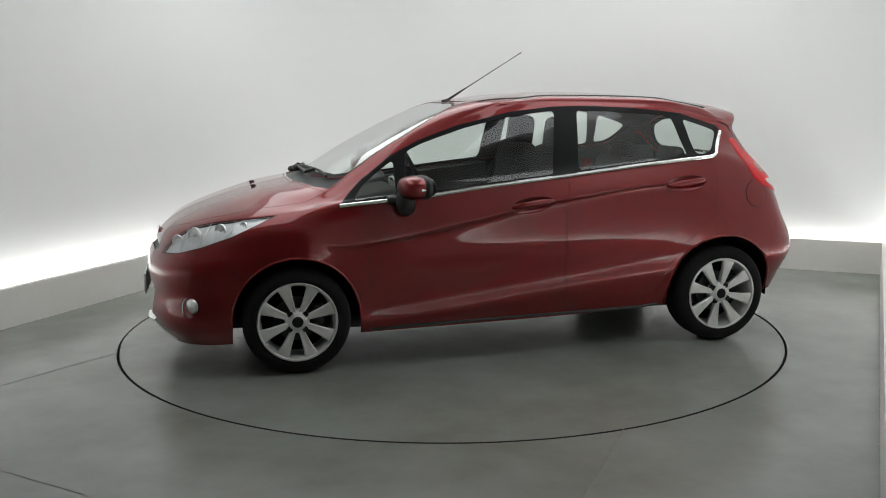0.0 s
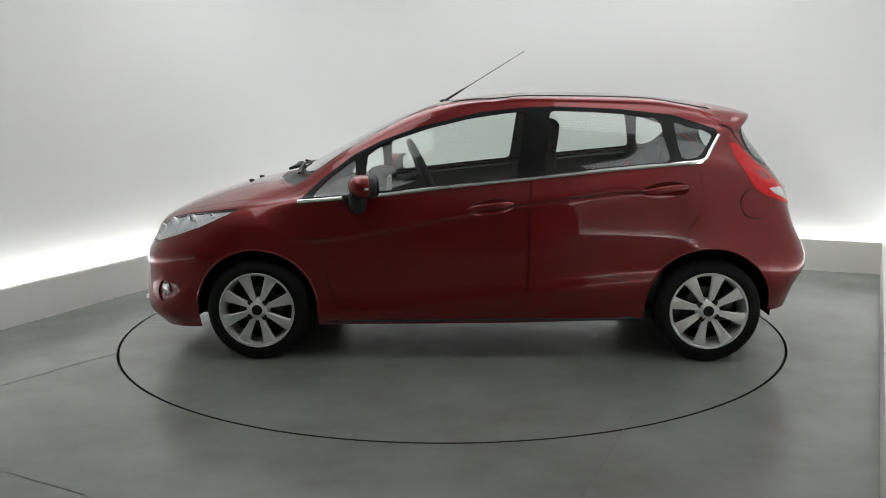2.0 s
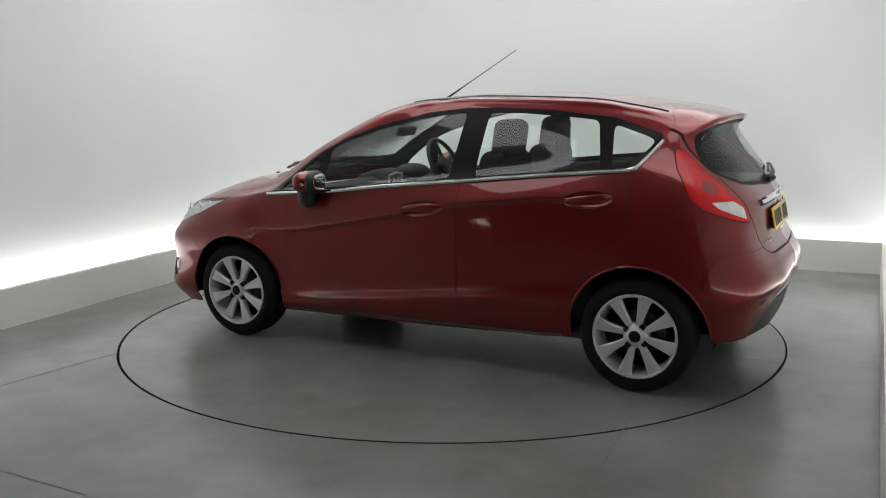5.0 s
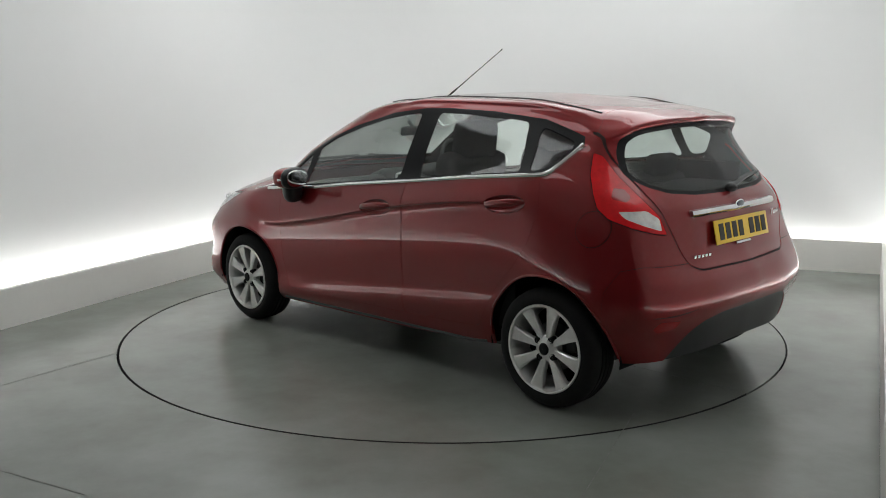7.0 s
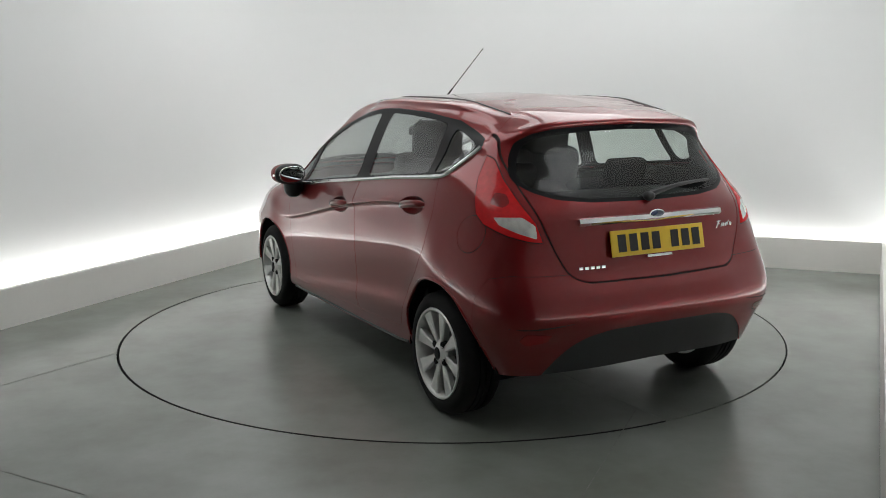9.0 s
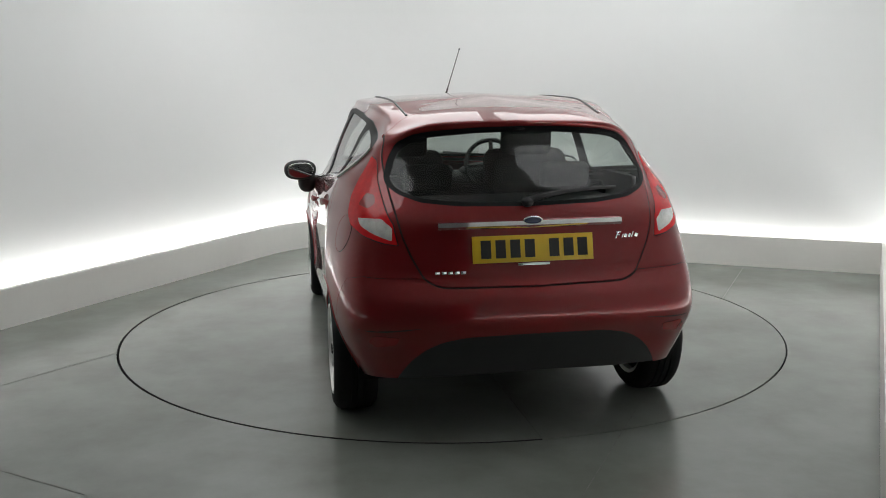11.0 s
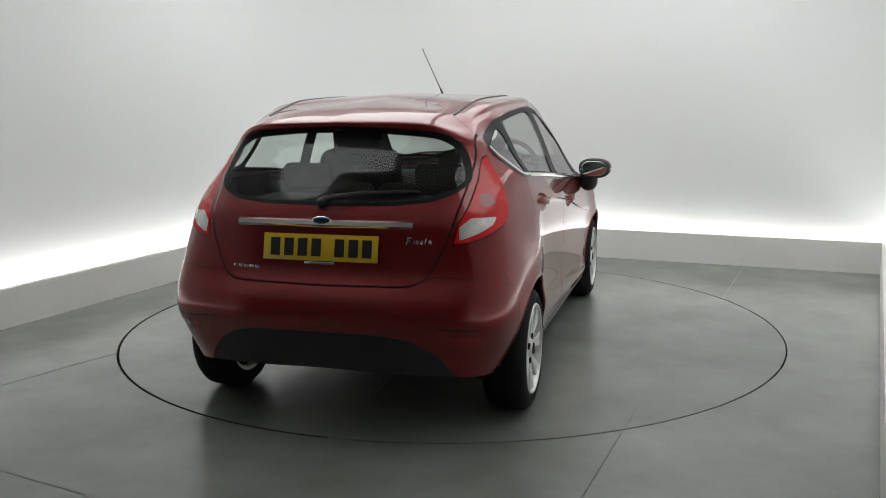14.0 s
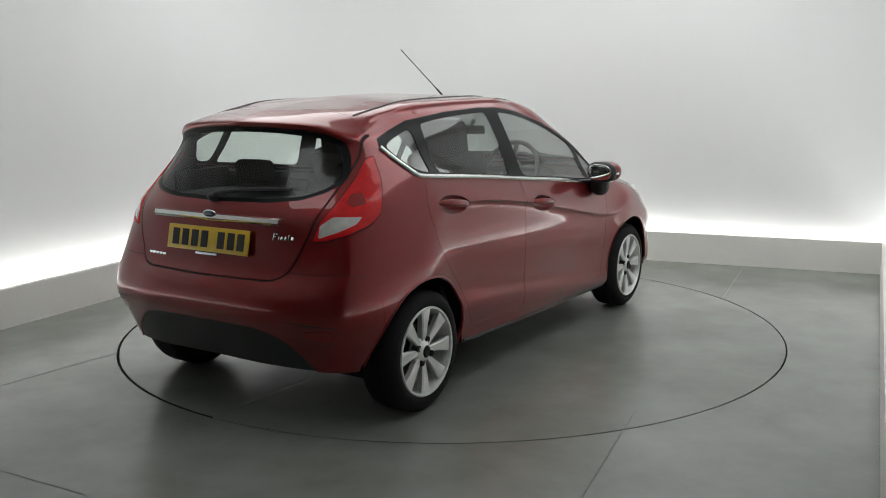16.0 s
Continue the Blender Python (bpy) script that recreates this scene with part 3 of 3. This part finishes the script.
        for v in bowl.verts:
            v[lay] = v.normal
        bowls.append(bowl)

    # panels with their gaps
    def panel(name, view, poly, keep, label="", pair=True, gap=.0032):
        p = carve(B, view, poly, keep)
        q = carve(p, view, shrunk(poly, gap), keep)
        if pair:
            both_sides("door_inner_skin", sink(q.copy(), .02), CABIN, car, "dark inner skin of the door")
        elif name in ("tailgate", "spoiler"):
            centre("tailgate_inner_skin", sink(q.copy(), .02), CABIN, car, "dark inner skin of the tailgate")
        rim_depth(q, .006)
        sink(p, .006)
        if pair:
            obs = both_sides(name, q, PAINT, car, label)
            for ob, s in zip(obs, (1, -1)):
                part("seam", p.copy() if s > 0 else mirrored(p), SEAM, ob)
            p.free()
            return obs
        ob = centre(name, q, PAINT, car, label)
        centre("seam", p, SEAM, ob)
        return [ob]

    global FRONT_DOORS, REAR_DOORS, TAILGATE, BONNET
    FRONT_DOORS = panel("front_door", "side", rounded([(.862, .96), (.862, .62), (.85, .45), (.80, .285), (-.262, .295), (-.262, .80), (-.285, 1.06), (.3, 1.06)], .03), outer)
    REAR_DOORS = panel("rear_door", "side", rounded([(-.287, 1.10), (-.266, .80), (-.266, .295), (-.81, .315), (-.875, .42), (-.945, .54), (-1.06, .655), (-1.155, .78), (-1.20, .93), (-1.165, 1.12)], .03), outer)
    for doors, bowl in zip((FRONT_DOORS, REAR_DOORS), bowls):
        part("handle_recess", mirrored(bowl), PAINT, doors[1])
        part("handle_recess", bowl, PAINT, doors[0])
    BONNET = panel("bonnet", "plan", [(2.3, -.02), (2.3, .30), (1.89, .37), (1.79, .50), (1.60, .60), (1.35, .66), (1.17, .675), (1.06, .635), (1.125, .545), (1.215, .30), (1.235, -.02)], lambda c: c.z > .66 and c.x > 1.0, pair=False)
    panel("spoiler", "plan", [(-1.345, -.02), (-1.335, .25), (-1.305, .44), (-1.36, .60), (-1.9, .62), (-1.9, -.02)], lambda c: c.z > 1.295 and c.x < -1.3, pair=False)
    TAILGATE = panel("tailgate", "end", rounded([(-.02, .668), (.40, .672), (.465, .70), (.515, .79), (.553, .885), (.585, 1.04), (.60, 1.19), (.55, 1.40), (-.02, 1.42)], .03), lambda c: c.x < -1.33 and c.y < .64, pair=False, gap=.009)
    panel("rear_bumper", "side", [(-1.54, .2), (-1.54, .33), (-1.56, .60), (-1.62, .70), (-1.70, .72), (-2.2, .68), (-2.2, .1), (-1.6, .1)], lambda c: c.x < -1.45, pair=False)
    panel("front_bumper", "side", [(1.55, .1), (1.55, .38), (1.52, .52), (1.60, .63), (1.75, .66), (2.3, .70), (2.3, .05)], lambda c: c.x > 1.45, pair=False)
    flap = carve(B, "side", circle(-1.475, .87, .082, 24), outer)
    lid = carve(flap, "side", circle(-1.475, .87, .078, 24), outer)
    mb, ml = mirrored(flap), mirrored(lid)
    part("fuel_flap_seam", sink(flap, .004), SEAM, car)
    part("fuel_flap", lid, PAINT, car)
    part("flank_patch", mb, PAINT, car)
    part("flank_panel", ml, PAINT, car)
    # lining inside the cabin, then what is left of the shell
    lining = mirrored(B, True)
    sink(lining, .022)
    rim_depth(lining, -.014)
    drop = [f for f in lining.faces if f.calc_center_median().z < .6 or f.calc_center_median().x > 1.0]
    bmesh.ops.delete(lining, geom=drop, context="FACES")
    part("cabin_lining", lining, HEADLINER, car, "pale grey headliner and pillar trim")
    rim_depth(B, .012)
    centre("shell", B, PAINT, car, "dark red metallic body shell")


build_body()
part("floor_pan", box((0, 0, .24), (2.9, 1.40, .08), .03), BLACK, car, "black underbody")
part("nose_underside", box((1.55, 0, .22), (.60, 1.0, .06), .02), BLACK, car)
part("tail_underside", box((-1.55, 0, .36), (.45, 1.0, .06), .02), BLACK, car)
part("engine_bulkhead", box((1.30, 0, .55), (.75, .86, .5), .05), BLACK, car)
part("boot_floor", box((-1.45, 0, .52), (.6, .86, .3), .03), CABIN, car)


# ---- wheels ----
def build_wheel():
    w = new("wheel")
    w.parent = car
    tyre = lathe([(.213, .0), (.224, .006), (.25, .004), (.270, -.008), (.283, -.024), (.287, -.045), (.287, -.062), (.278, -.063), (.278, -.069), (.287, -.07), (.287, -.090), (.278, -.091), (.278, -.098), (.287, -.099), (.287, -.120), (.278, -.121), (.278, -.127), (.287, -.128), (.287, -.145), (.281, -.17), (.26, -.19), (.225, -.192), (.208, -.185)], 64)
    tyre_ob = part("tyre", tyre, RUBBER, w, "black tyre")
    rim = lathe([(.214, -.001), (.210, .006), (.202, .005), (.197, -.012), (.190, -.03), (.186, -.09), (.19, -.18), (.208, -.185)], 64)
    part("rim", rim, ALLOY, w)
    part("brake_disc", lathe([(.001, -.085), (.118, -.085), (.120, -.10), (.06, -.10)], 40), ALLOY_DARK, w, "grey steel brake disc")
    cal = bmesh.new()
    rbox(cal, (-.115, -.08, .03), (.06, .05, .11), .012)
    part("brake_caliper", cal, ALLOY_DARK, w)
    part("backing", lathe([(.001, -.15), (.19, -.15)], 40), LINER, w)
    part("hub", lathe([(.030, -.002), (.036, -.006), (.052, -.016), (.064, -.026), (.066, -.06)], 32), ALLOY, w)
    part("hub_cap", lathe([(.001, .004), (.022, .003), (.029, -.003), (.031, -.012)], 24), TRIM, w, "dark hub cap")
    for k in range(8):
        a = radians(22.5 + 45 * k)
        sp = bmesh.new()
        prof = ((.045, .014, -.016), (.09, .0185, -.012), (.14, .0255, -.006), (.185, .034, -.003), (.203, .043, -.005))
        rows = []
        for r, hw, y in prof:
            rows.append([sp.verts.new((x, yy, r)) for x, yy in ((-hw, y - .006), (-hw * .72, y), (0, y - .003), (hw * .72, y), (hw, y - .006), (hw * .8, y - .035), (-hw * .8, y - .035))])
        for q, v in zip(rows, rows[1:]):
            for i in range(7):
                j = (i + 1) % 7
                sp.faces.new((q[i], q[j], v[j], v[i]))
        sp.faces.new(rows[0])
        sp.faces.new(rows[-1])
        bmesh.ops.recalc_face_normals(sp, faces=sp.faces[:])
        bmesh.ops.rotate(sp, cent=(0, 0, 0), matrix=Matrix.Rotation(a, 3, "Y"), verts=sp.verts[:])
        part("spoke", sp, ALLOY, w)
    for k in range(4):
        a = radians(45 + 90 * k)
        bo = lathe([(.001, .001), (.0075, .001), (.0085, -.005), (.0125, -.005), (.0155, .001), (.0175, -.03)], 12)
        bmesh.ops.translate(bo, vec=(.056 * math.cos(a), -.010, .056 * math.sin(a)), verts=bo.verts[:])
        part("wheel_bolt", bo, PIT, w, "dark recessed wheel bolt")
    return w


WHEEL_Y = 0.825
first = build_wheel()
for i, (x, s, turn) in enumerate(((1.2445, 1, -3), (-1.2445, 1, 9), (1.2445, -1, 22), (-1.2445, -1, 21))):
    m = pose(x, s * WHEEL_Y, .287, 0, 0, 0 if s > 0 else 180) @ pose(0, 0, 0, 0, turn, 0)
    if i == 0:
        first.matrix_basis = m
    else:
        copy_thing(first, m)



# ---- trim on the flanks ----
def belt_z(x):
    return float(np.interp(-x, [-1.0, -.75, -.5, -.2, .25, .725, 1.165], [.893, .913, .934, .969, 1.012, 1.060, 1.096]))


def flip(p, s):
    return Vector((p.x, p.y * s, p.z))


def build_flank(s):
    fd, rd = (FRONT_DOORS, REAR_DOORS)
    k = 0 if s > 0 else 1
    xs = [1.0 - i * .05 for i in range(44)]
    low = [flip(flank(x, belt_z(x) - .006, .008), s) for x in xs if x > -1.165]
    up = [flip(flank(-1.165 - .145 * t, 1.092 + (.03 * t if t < .3 else .009 + .19 * (t - .3)), .003), s) for t in (.05, .2, .35, .5, .65, .8, .9, .98)]
    part("chrome_strip", tube(low + up, .0105, 8), CHROME, car, "bright chrome window strip")
    for door, (x, z, tilt) in zip((fd[k], rd[k]), HANDLES):
        pts = [flip(flank(x + d, z + .006 + d * math.tan(radians(-tilt)), o), s) for d, o in ((-.122, -.004), (-.10, .012), (-.05, .020), (.05, .020), (.10, .012), (.122, -.004))]
        part("door_handle", tube(pts, [.008, .015, .018, .018, .015, .008], 10, .6), PAINT, door)
    mir = new("door_mirror")
    mir.parent = car
    part("housing", ellipsoid((.625, .895 * s, .985), (.078, .105, .062), 24, 16, .82, (0, 0, 12 * s)), PAINT, mir)
    part("mirror_base", ellipsoid((.66, .85 * s, .905), (.052, .06, .075), 18, 12, .85), BLACK, mir, "black plastic mirror base")
    part("arm", box((.70, .80 * s, .915), (.10, .08, .04), .015), BLACK, mir)
    part("indicator", box((.585, .975 * s, .98), (.06, .03, .022), .008, (0, 0, 25 * s)), CHROME, mir, "clear side indicator")
    gl = ellipsoid((.5455, .893 * s, .985), (.004, .088, .049), 20, 12, .82, (0, 0, 12 * s))
    part("mirror_pane", gl, MIRROR, mir)
    part("mirror_bezel", ellipsoid((.578, .895 * s, .985), (.034, .106, .064), 20, 12, .82, (0, 0, 12 * s)), BLACK, mir)
    # drip channel on the roof
    ditch = [top(x, .478 - .05 * max(0, -x - .9) - .03 * max(0, x), -.0005) for x in [.16 - i * .05 for i in range(30)]]
    part("roof_ditch_strip", tube([flip(p, s) for p in ditch], .006, 6, 1.0), BLACK, car, "black roof ditch strip")
    # lip round each wheel opening
    for cx, r in ((1.2445, .340), (-1.2445, .347)):
        arc = [(cx + r * math.cos(t), .29 + r * math.sin(t)) for t in (k * math.pi / 28 for k in range(29))]
        part("arch_lip", tube([flip(flank(x * 1.0, z + .002, -.002), s) for x, z in arc], .007, 6), PAINT, car)
    sill = [flip(flank(x, .215 + .01 * (.85 - x), .0), s) for x in [.85 - .1 * i for i in range(18)]]
    part("sill_edge", tube(sill, .008, 6), BLACK, car, "black sill edge")
    # shade of the rear bumper's crease, drawn as a thin dark tube
    shade_line = []
    for u, z in ((.70, .502), (.76, .500), (.83, .503), (.90, .510), (.96, .518)):
        hit = TREE.ray_cast(Vector((-.7071 * u - 2.2, -.7071 * u + 2.2, z)), Vector((.7071, -.7071, 0)))[0]
        shade_line.append(flip(hit, s))
    part("bumper_crease_shade", tube(shade_line, [.001, .003, .004, .003, .001], 6), SEAM, car, "thin dark tube drawn as the shade of the rear bumper's crease")
    chrome = [flip(TREE.ray_cast(Vector((4, y, .275)), Vector((-1, 0, 0)))[0], s) for y in (.30, .36, .42, .46, .49)]
    part("bumper_chrome", tube(chrome, [.010, .018, .022, .018, .008], 8), CHROME, car, "chrome lower grille corner trim")


for side in (1, -1):
    build_flank(side)


def build_tail():
    bar = [tail(y, .925 - .02 * abs(y) ** 2, .006) for y in [-.40 + .05 * i for i in range(17)]]
    bm = bmesh.new()
    rows = []
    for p in bar:
        rows.append([bm.verts.new(p + Vector(d)) for d in ((.01, 0, .016), (-.008, 0, .013), (-.014, 0, -.004), (-.006, 0, -.016), (.01, 0, -.016))])
    for q, w in zip(rows, rows[1:]):
        for i in range(5):
            bm.faces.new((q[i], q[(i + 1) % 5], w[(i + 1) % 5], w[i]))
    bm.faces.new(rows[0])
    bm.faces.new(rows[-1])
    bmesh.ops.recalc_face_normals(bm, faces=bm.faces[:])
    part("chrome_bar", bm, CHROME, TAILGATE[0], "chrome bar above the number plate")
    c = tail(0, .937, .012)
    part("oval_badge", ellipsoid((c.x - .004, 0, c.z), (.006, .043, .019), 24, 10), CHROME, TAILGATE[0], "oval badge with a chrome rim")
    part("oval_badge_field", ellipsoid((c.x - .008, 0, c.z), (.005, .037, .0145), 24, 10), BADGE, TAILGATE[0], "dark blue oval badge field")
    plate = new("number_plate")
    plate.parent = car
    plate.matrix_basis = pose(tail(0, .826, .013).x, .003, .826, 0, 12, 0)
    part("plate_board", box((0, 0, 0), (.006, .524, .113), .002), YELLOW, plate, "yellow rear number plate")
    part("plate_holder", box((.014, 0, 0), (.026, .42, .10), .003), BLACK, plate)
    for i, y in enumerate((.205, .142, .079, .016, -.090, -.153, -.214)):
        part("plate_bar", box((-.0045, y, .0), (.002, .043, .076), 0), INK, plate)
    part("plate_lamp_slot", box((.004, .0, -.066), (.012, .14, .012), .003), CHROME, plate)
    for y, z, w, h, lean in ((-.378, .862, .006, .034, 20), (-.386, .874, .024, .005, 0), (-.384, .862, .015, .0045, 0), (-.405, .857, .005, .018, 20), (-.419, .857, .013, .016, 20), (-.438, .857, .010, .018, 25), (-.453, .861, .005, .026, 18), (-.472, .857, .015, .016, 20)):
        p = tail(y, z, .003)
        part("script_bar", box(p, (.005, w, h), .001, (lean, 0, 0)), CHROME, TAILGATE[0], "chrome model badge stroke")
    for i in range(5):
        p = tail(.41 - .027 * i, .732, .003)
        part("letter_bar", box(p, (.005, .021, .013), .001), CHROME, TAILGATE[0], "chrome trim badge stroke")
    w = [tail(y, z, o) for y, z, o in ((.01, 1.012, .02), (-.06, 1.022, .032), (-.16, 1.036, .03), (-.30, 1.046, .024), (-.40, 1.05, .02))]
    wi = part("rear_wiper", tube(w, [.014, .012, .009, .007, .004], 8), BLACK, car, "black rear wiper arm")
    part("wiper_pivot", ellipsoid(tail(.012, 1.008, .012), (.03, .026, .022), 16, 10), BLACK, wi)
    part("blade", tube([tail(y, z, .012) for y, z in ((-.10, 1.034), (-.2, 1.046), (-.3, 1.052), (-.40, 1.052))], .007, 6), BLACK, wi)
    part("washer_jet", ellipsoid(tail(0, 1.318, .004), (.012, .02, .006), 10, 8), BLACK, car)
    p = top(.225, 0)
    ant = new("aerial")
    ant.parent = car
    base, tip = p, Vector((-.263, 0, 1.717))
    d = tip - base
    part("aerial_foot", ellipsoid(base, (.03, .018, .012), 16, 8), BLACK, ant, "black rubber aerial foot")
    part("aerial_sleeve", tube([base, base + d * .13, base + d * .26], [.0085, .0065, .005], 8), BLACK, ant)
    part("mast", tube([base + d * .25, base + d * .6, tip], [.0032, .0026, .0022], 6), BLACK, ant, "thin dark aerial mast")
    part("mast_tip", ellipsoid(tip, (.005, .005, .005), 8, 6), BLACK, ant)
    for y0, y1, x0, x1 in ((.52, -.06, 1.03, 1.115), (-.02, -.50, 1.135, 1.06)):
        pts = [top(x0 + (x1 - x0) * t, y0 + (y1 - y0) * t, .018) for t in (0, .2, .4, .6, .8, 1)]
        ww = part("front_wiper", tube(pts, .008, 6), BLACK, car, "black windscreen wiper")
        part("wiper_arm", tube([top(1.13, y1, .03), top(1.12, (y0 + y1) / 2 + .1, .035), pts[2]], .009, 6), BLACK, ww)
        part("pivot_cap", ellipsoid(top(1.14, y1, .02), (.03, .03, .02), 12, 8), BLACK, ww)
    for y in (.13, -.13):
        part("washer_jet", ellipsoid(top(1.42, y, .004), (.018, .012, .008), 10, 8), BLACK, car, "black washer jet")
    ov = TREE.ray_cast(Vector((4, .001, .70)), Vector((-1, 0, 0)))[0]
    part("nose_badge", ellipsoid((ov.x + .003, 0, ov.z), (.01, .06, .025), 24, 10), CHROME, car, "oval chrome nose badge")
    part("nose_plate", box((2.046, 0, .43), (.012, .52, .112), .002), mat("white_plate", (.75, .75, .73), .4, var=.05), car, "white front number plate")


build_tail()


# ---- cabin ----
def build_seat(y):
    seat = new("front_seat")
    seat.parent = car
    seat.location = (0, y, 0)
    part("cushion", box((.05, 0, .50), (.52, .50, .18), .06, (0, -6, 0), 3), FABRIC, seat)
    part("backrest", box((-.30, 0, .83), (.15, .48, .66), .06, (0, -13, 0), 4), FABRIC, seat)
    for w in (.20, -.20):
        part("bolster", box((-.245, w, .78), (.13, .09, .46), .04, (0, -13, 0), 3), FABRIC, seat)
    part("headrest", box((-.385, 0, 1.215), (.12, .29, .22), .05, (0, -8, 0), 4), FABRIC, seat)
    for w in (.06, -.06):
        part("headrest_post", tube([(-.37, w, 1.05), (-.385, w, 1.15)], .007, 6), CHROME, seat)


def build_cabin():
    for y in (.36, -.36):
        build_seat(y)
    part("rear_bench", box((-.75, 0, .52), (.46, 1.20, .18), .06, (0, -6, 0), 3), FABRIC, car, "charcoal rear bench cushion")
    for y, w in ((.30, .58), (-.30, .58)):
        part("rear_backrest", box((-1.04, y, .78), (.14, w, .52), .05, (0, -16, 0), 3), FABRIC, car)
        part("rear_headrest", box((-1.13, y * 1.15, 1.07), (.08, .25, .13), .035, (0, -12, 0), 3), FABRIC, car)
    dash = part("dashboard", box((.80, 0, .80), (.42, 1.26, .26), .07, (0, 10, 0), 4), CABIN, car, "dark grey dashboard")
    part("instrument_hood", ellipsoid((.66, -.36, .945), (.10, .18, .055), 20, 12), CABIN, dash)
    part("centre_stack", box((.68, 0, .83), (.20, .30, .30), .05, (0, 20, 0), 3), CABIN, dash)
    hoop = [(.58, .085, .85), (.575, .08, .955), (.57, .0, .965), (.575, -.08, .955), (.58, -.085, .85)]
    part("console_hoop", tube(hoop, .008, 6), ALLOY, dash, "silver hoop on the centre console")
    for y in (.03, -.03):
        part("console_bar", tube([(.575, y, .87), (.572, y, .94)], .006, 6), ALLOY, dash)
    wheel = new("steering_wheel")
    wheel.parent = car
    wheel.matrix_basis = pose(.40, -.36, 1.0, 0, -64, 0)
    ring_bm = tube([(.18 * math.cos(a), .18 * math.sin(a), 0) for a in (k * 2 * math.pi / 40 for k in range(41))], .015, 10)
    part("wheel_rim", ring_bm, CABIN, wheel)
    part("wheel_hub", ellipsoid((0, 0, -.01), (.065, .065, .03), 16, 10), CABIN, wheel)
    for a in (0, 180, 270):
        t = radians(a + 90)
        part("wheel_spoke", tube([(0, 0, 0), (.17 * math.cos(t), .17 * math.sin(t), 0)], .014, 8), CABIN, wheel)
    part("steering_column", tube([(.44, -.36, .93), (.66, -.36, .84)], .035, 10), CABIN, car)
    part("gear_lever", tube([(.30, 0, .45), (.27, 0, .68), (.265, 0, .73)], [.012, .01, .024], 10), CABIN, car)
    part("interior_mirror", box((.49, 0, 1.235), (.03, .22, .06), .014, (0, -15, 0), 3), CABIN, car, "black interior mirror")
    part("mirror_stalk", tube([(.49, 0, 1.25), (.54, 0, 1.295)], .012, 8), CABIN, car)
    for s in (1, -1):
        for name, x0, x1 in (("front_door_card", .80, -.25), ("rear_door_card", -.28, -1.0)):
            bm = bmesh.new()
            n = 8
            lo, hi = [], []
            for i in range(n + 1):
                x = x0 + (x1 - x0) * i / n
                zb = belt_z(x) - .01
                lo.append(bm.verts.new((x, s * (flank(x, .45).y - .09), .32)))
                hi.append((bm.verts.new((x, s * (flank(x, zb - .15).y - .07), zb - .16)), bm.verts.new((x, s * (flank(x, zb).y - .05), zb - .022)), bm.verts.new((x, s * (flank(x, zb).y - .014), zb - .012))))
            for i in range(n):
                bm.faces.new((lo[i], lo[i + 1], hi[i + 1][0], hi[i][0]))
                bm.faces.new((hi[i][0], hi[i + 1][0], hi[i + 1][1], hi[i][1]))
                bm.faces.new((hi[i][1], hi[i + 1][1], hi[i + 1][2], hi[i][2]))
            part(name, bm, CABIN, car, "dark grey door trim")
        part("boot_side_trim", box((-1.30, s * .565, .92), (.36, .03, .34), .01), CABIN, car, "dark boot side trim")
    part("parcel_shelf", box((-1.42, 0, .985), (.40, .96, .02), .006), CABIN, car, "dark parcel shelf")


build_cabin()


# ---- marks on the floor ----
def build_floor_marks():
    def joint(a, b, w):
        a, b = Vector(a), Vector(b)
        t = (b - a).normalized()
        nrm = Vector((-t.y, t.x)) * w / 2
        bm = prism([tuple(a + nrm), tuple(b + nrm), tuple(b - nrm), tuple(a - nrm)], 0.0005, 0.0012)
        tagged(part("floor_joint", bm, JOINT, smooth=False), "thin dark joint line in the painted floor", "floor joint", "floor joints", "structure")
    for a, b, w in JOINTS:
        joint(a, b, w)


JOINT = mat("joint_filler", (0.11, 0.115, 0.10), 0.7, var=0.4, scale=20)
JOINTS = [((-2.6, -1.88), (-1.374, -2.524), .006), ((.478, -2.565), (.86, -1.66), .005), ((1.955, .625), (2.62, 2.09), .006), ((-2.55, -1.56), (-1.945, -.657), .004)]
build_floor_marks()


def build_motion_rows():
    turns = [(0, 194.31), (1, 185.93), (2, 177.75), (3, 169.8), (4, 161.5), (5.25, 150.75), (6.5, 139.93), (7.5, 131.25), (8.5, 122.7), (9.0, 118.39), (10.25, 107.5), (11.5, 96.58), (12.5, 87.88), (13.5, 79.1), (14.5, 70.36), (15.25, 63.8), (16, 57.2)]
    return turns


def motions():
    turns = build_motion_rows()
    walk(turntable, [(t, pose(0, 0, 0, 0, 0, a)) for t, a in turns])
    walk(car, [(t, pose(0, 0, 0, 0, 0, a) @ pose(-0.196, 0.028, 0)) for t, a in turns])


motions()
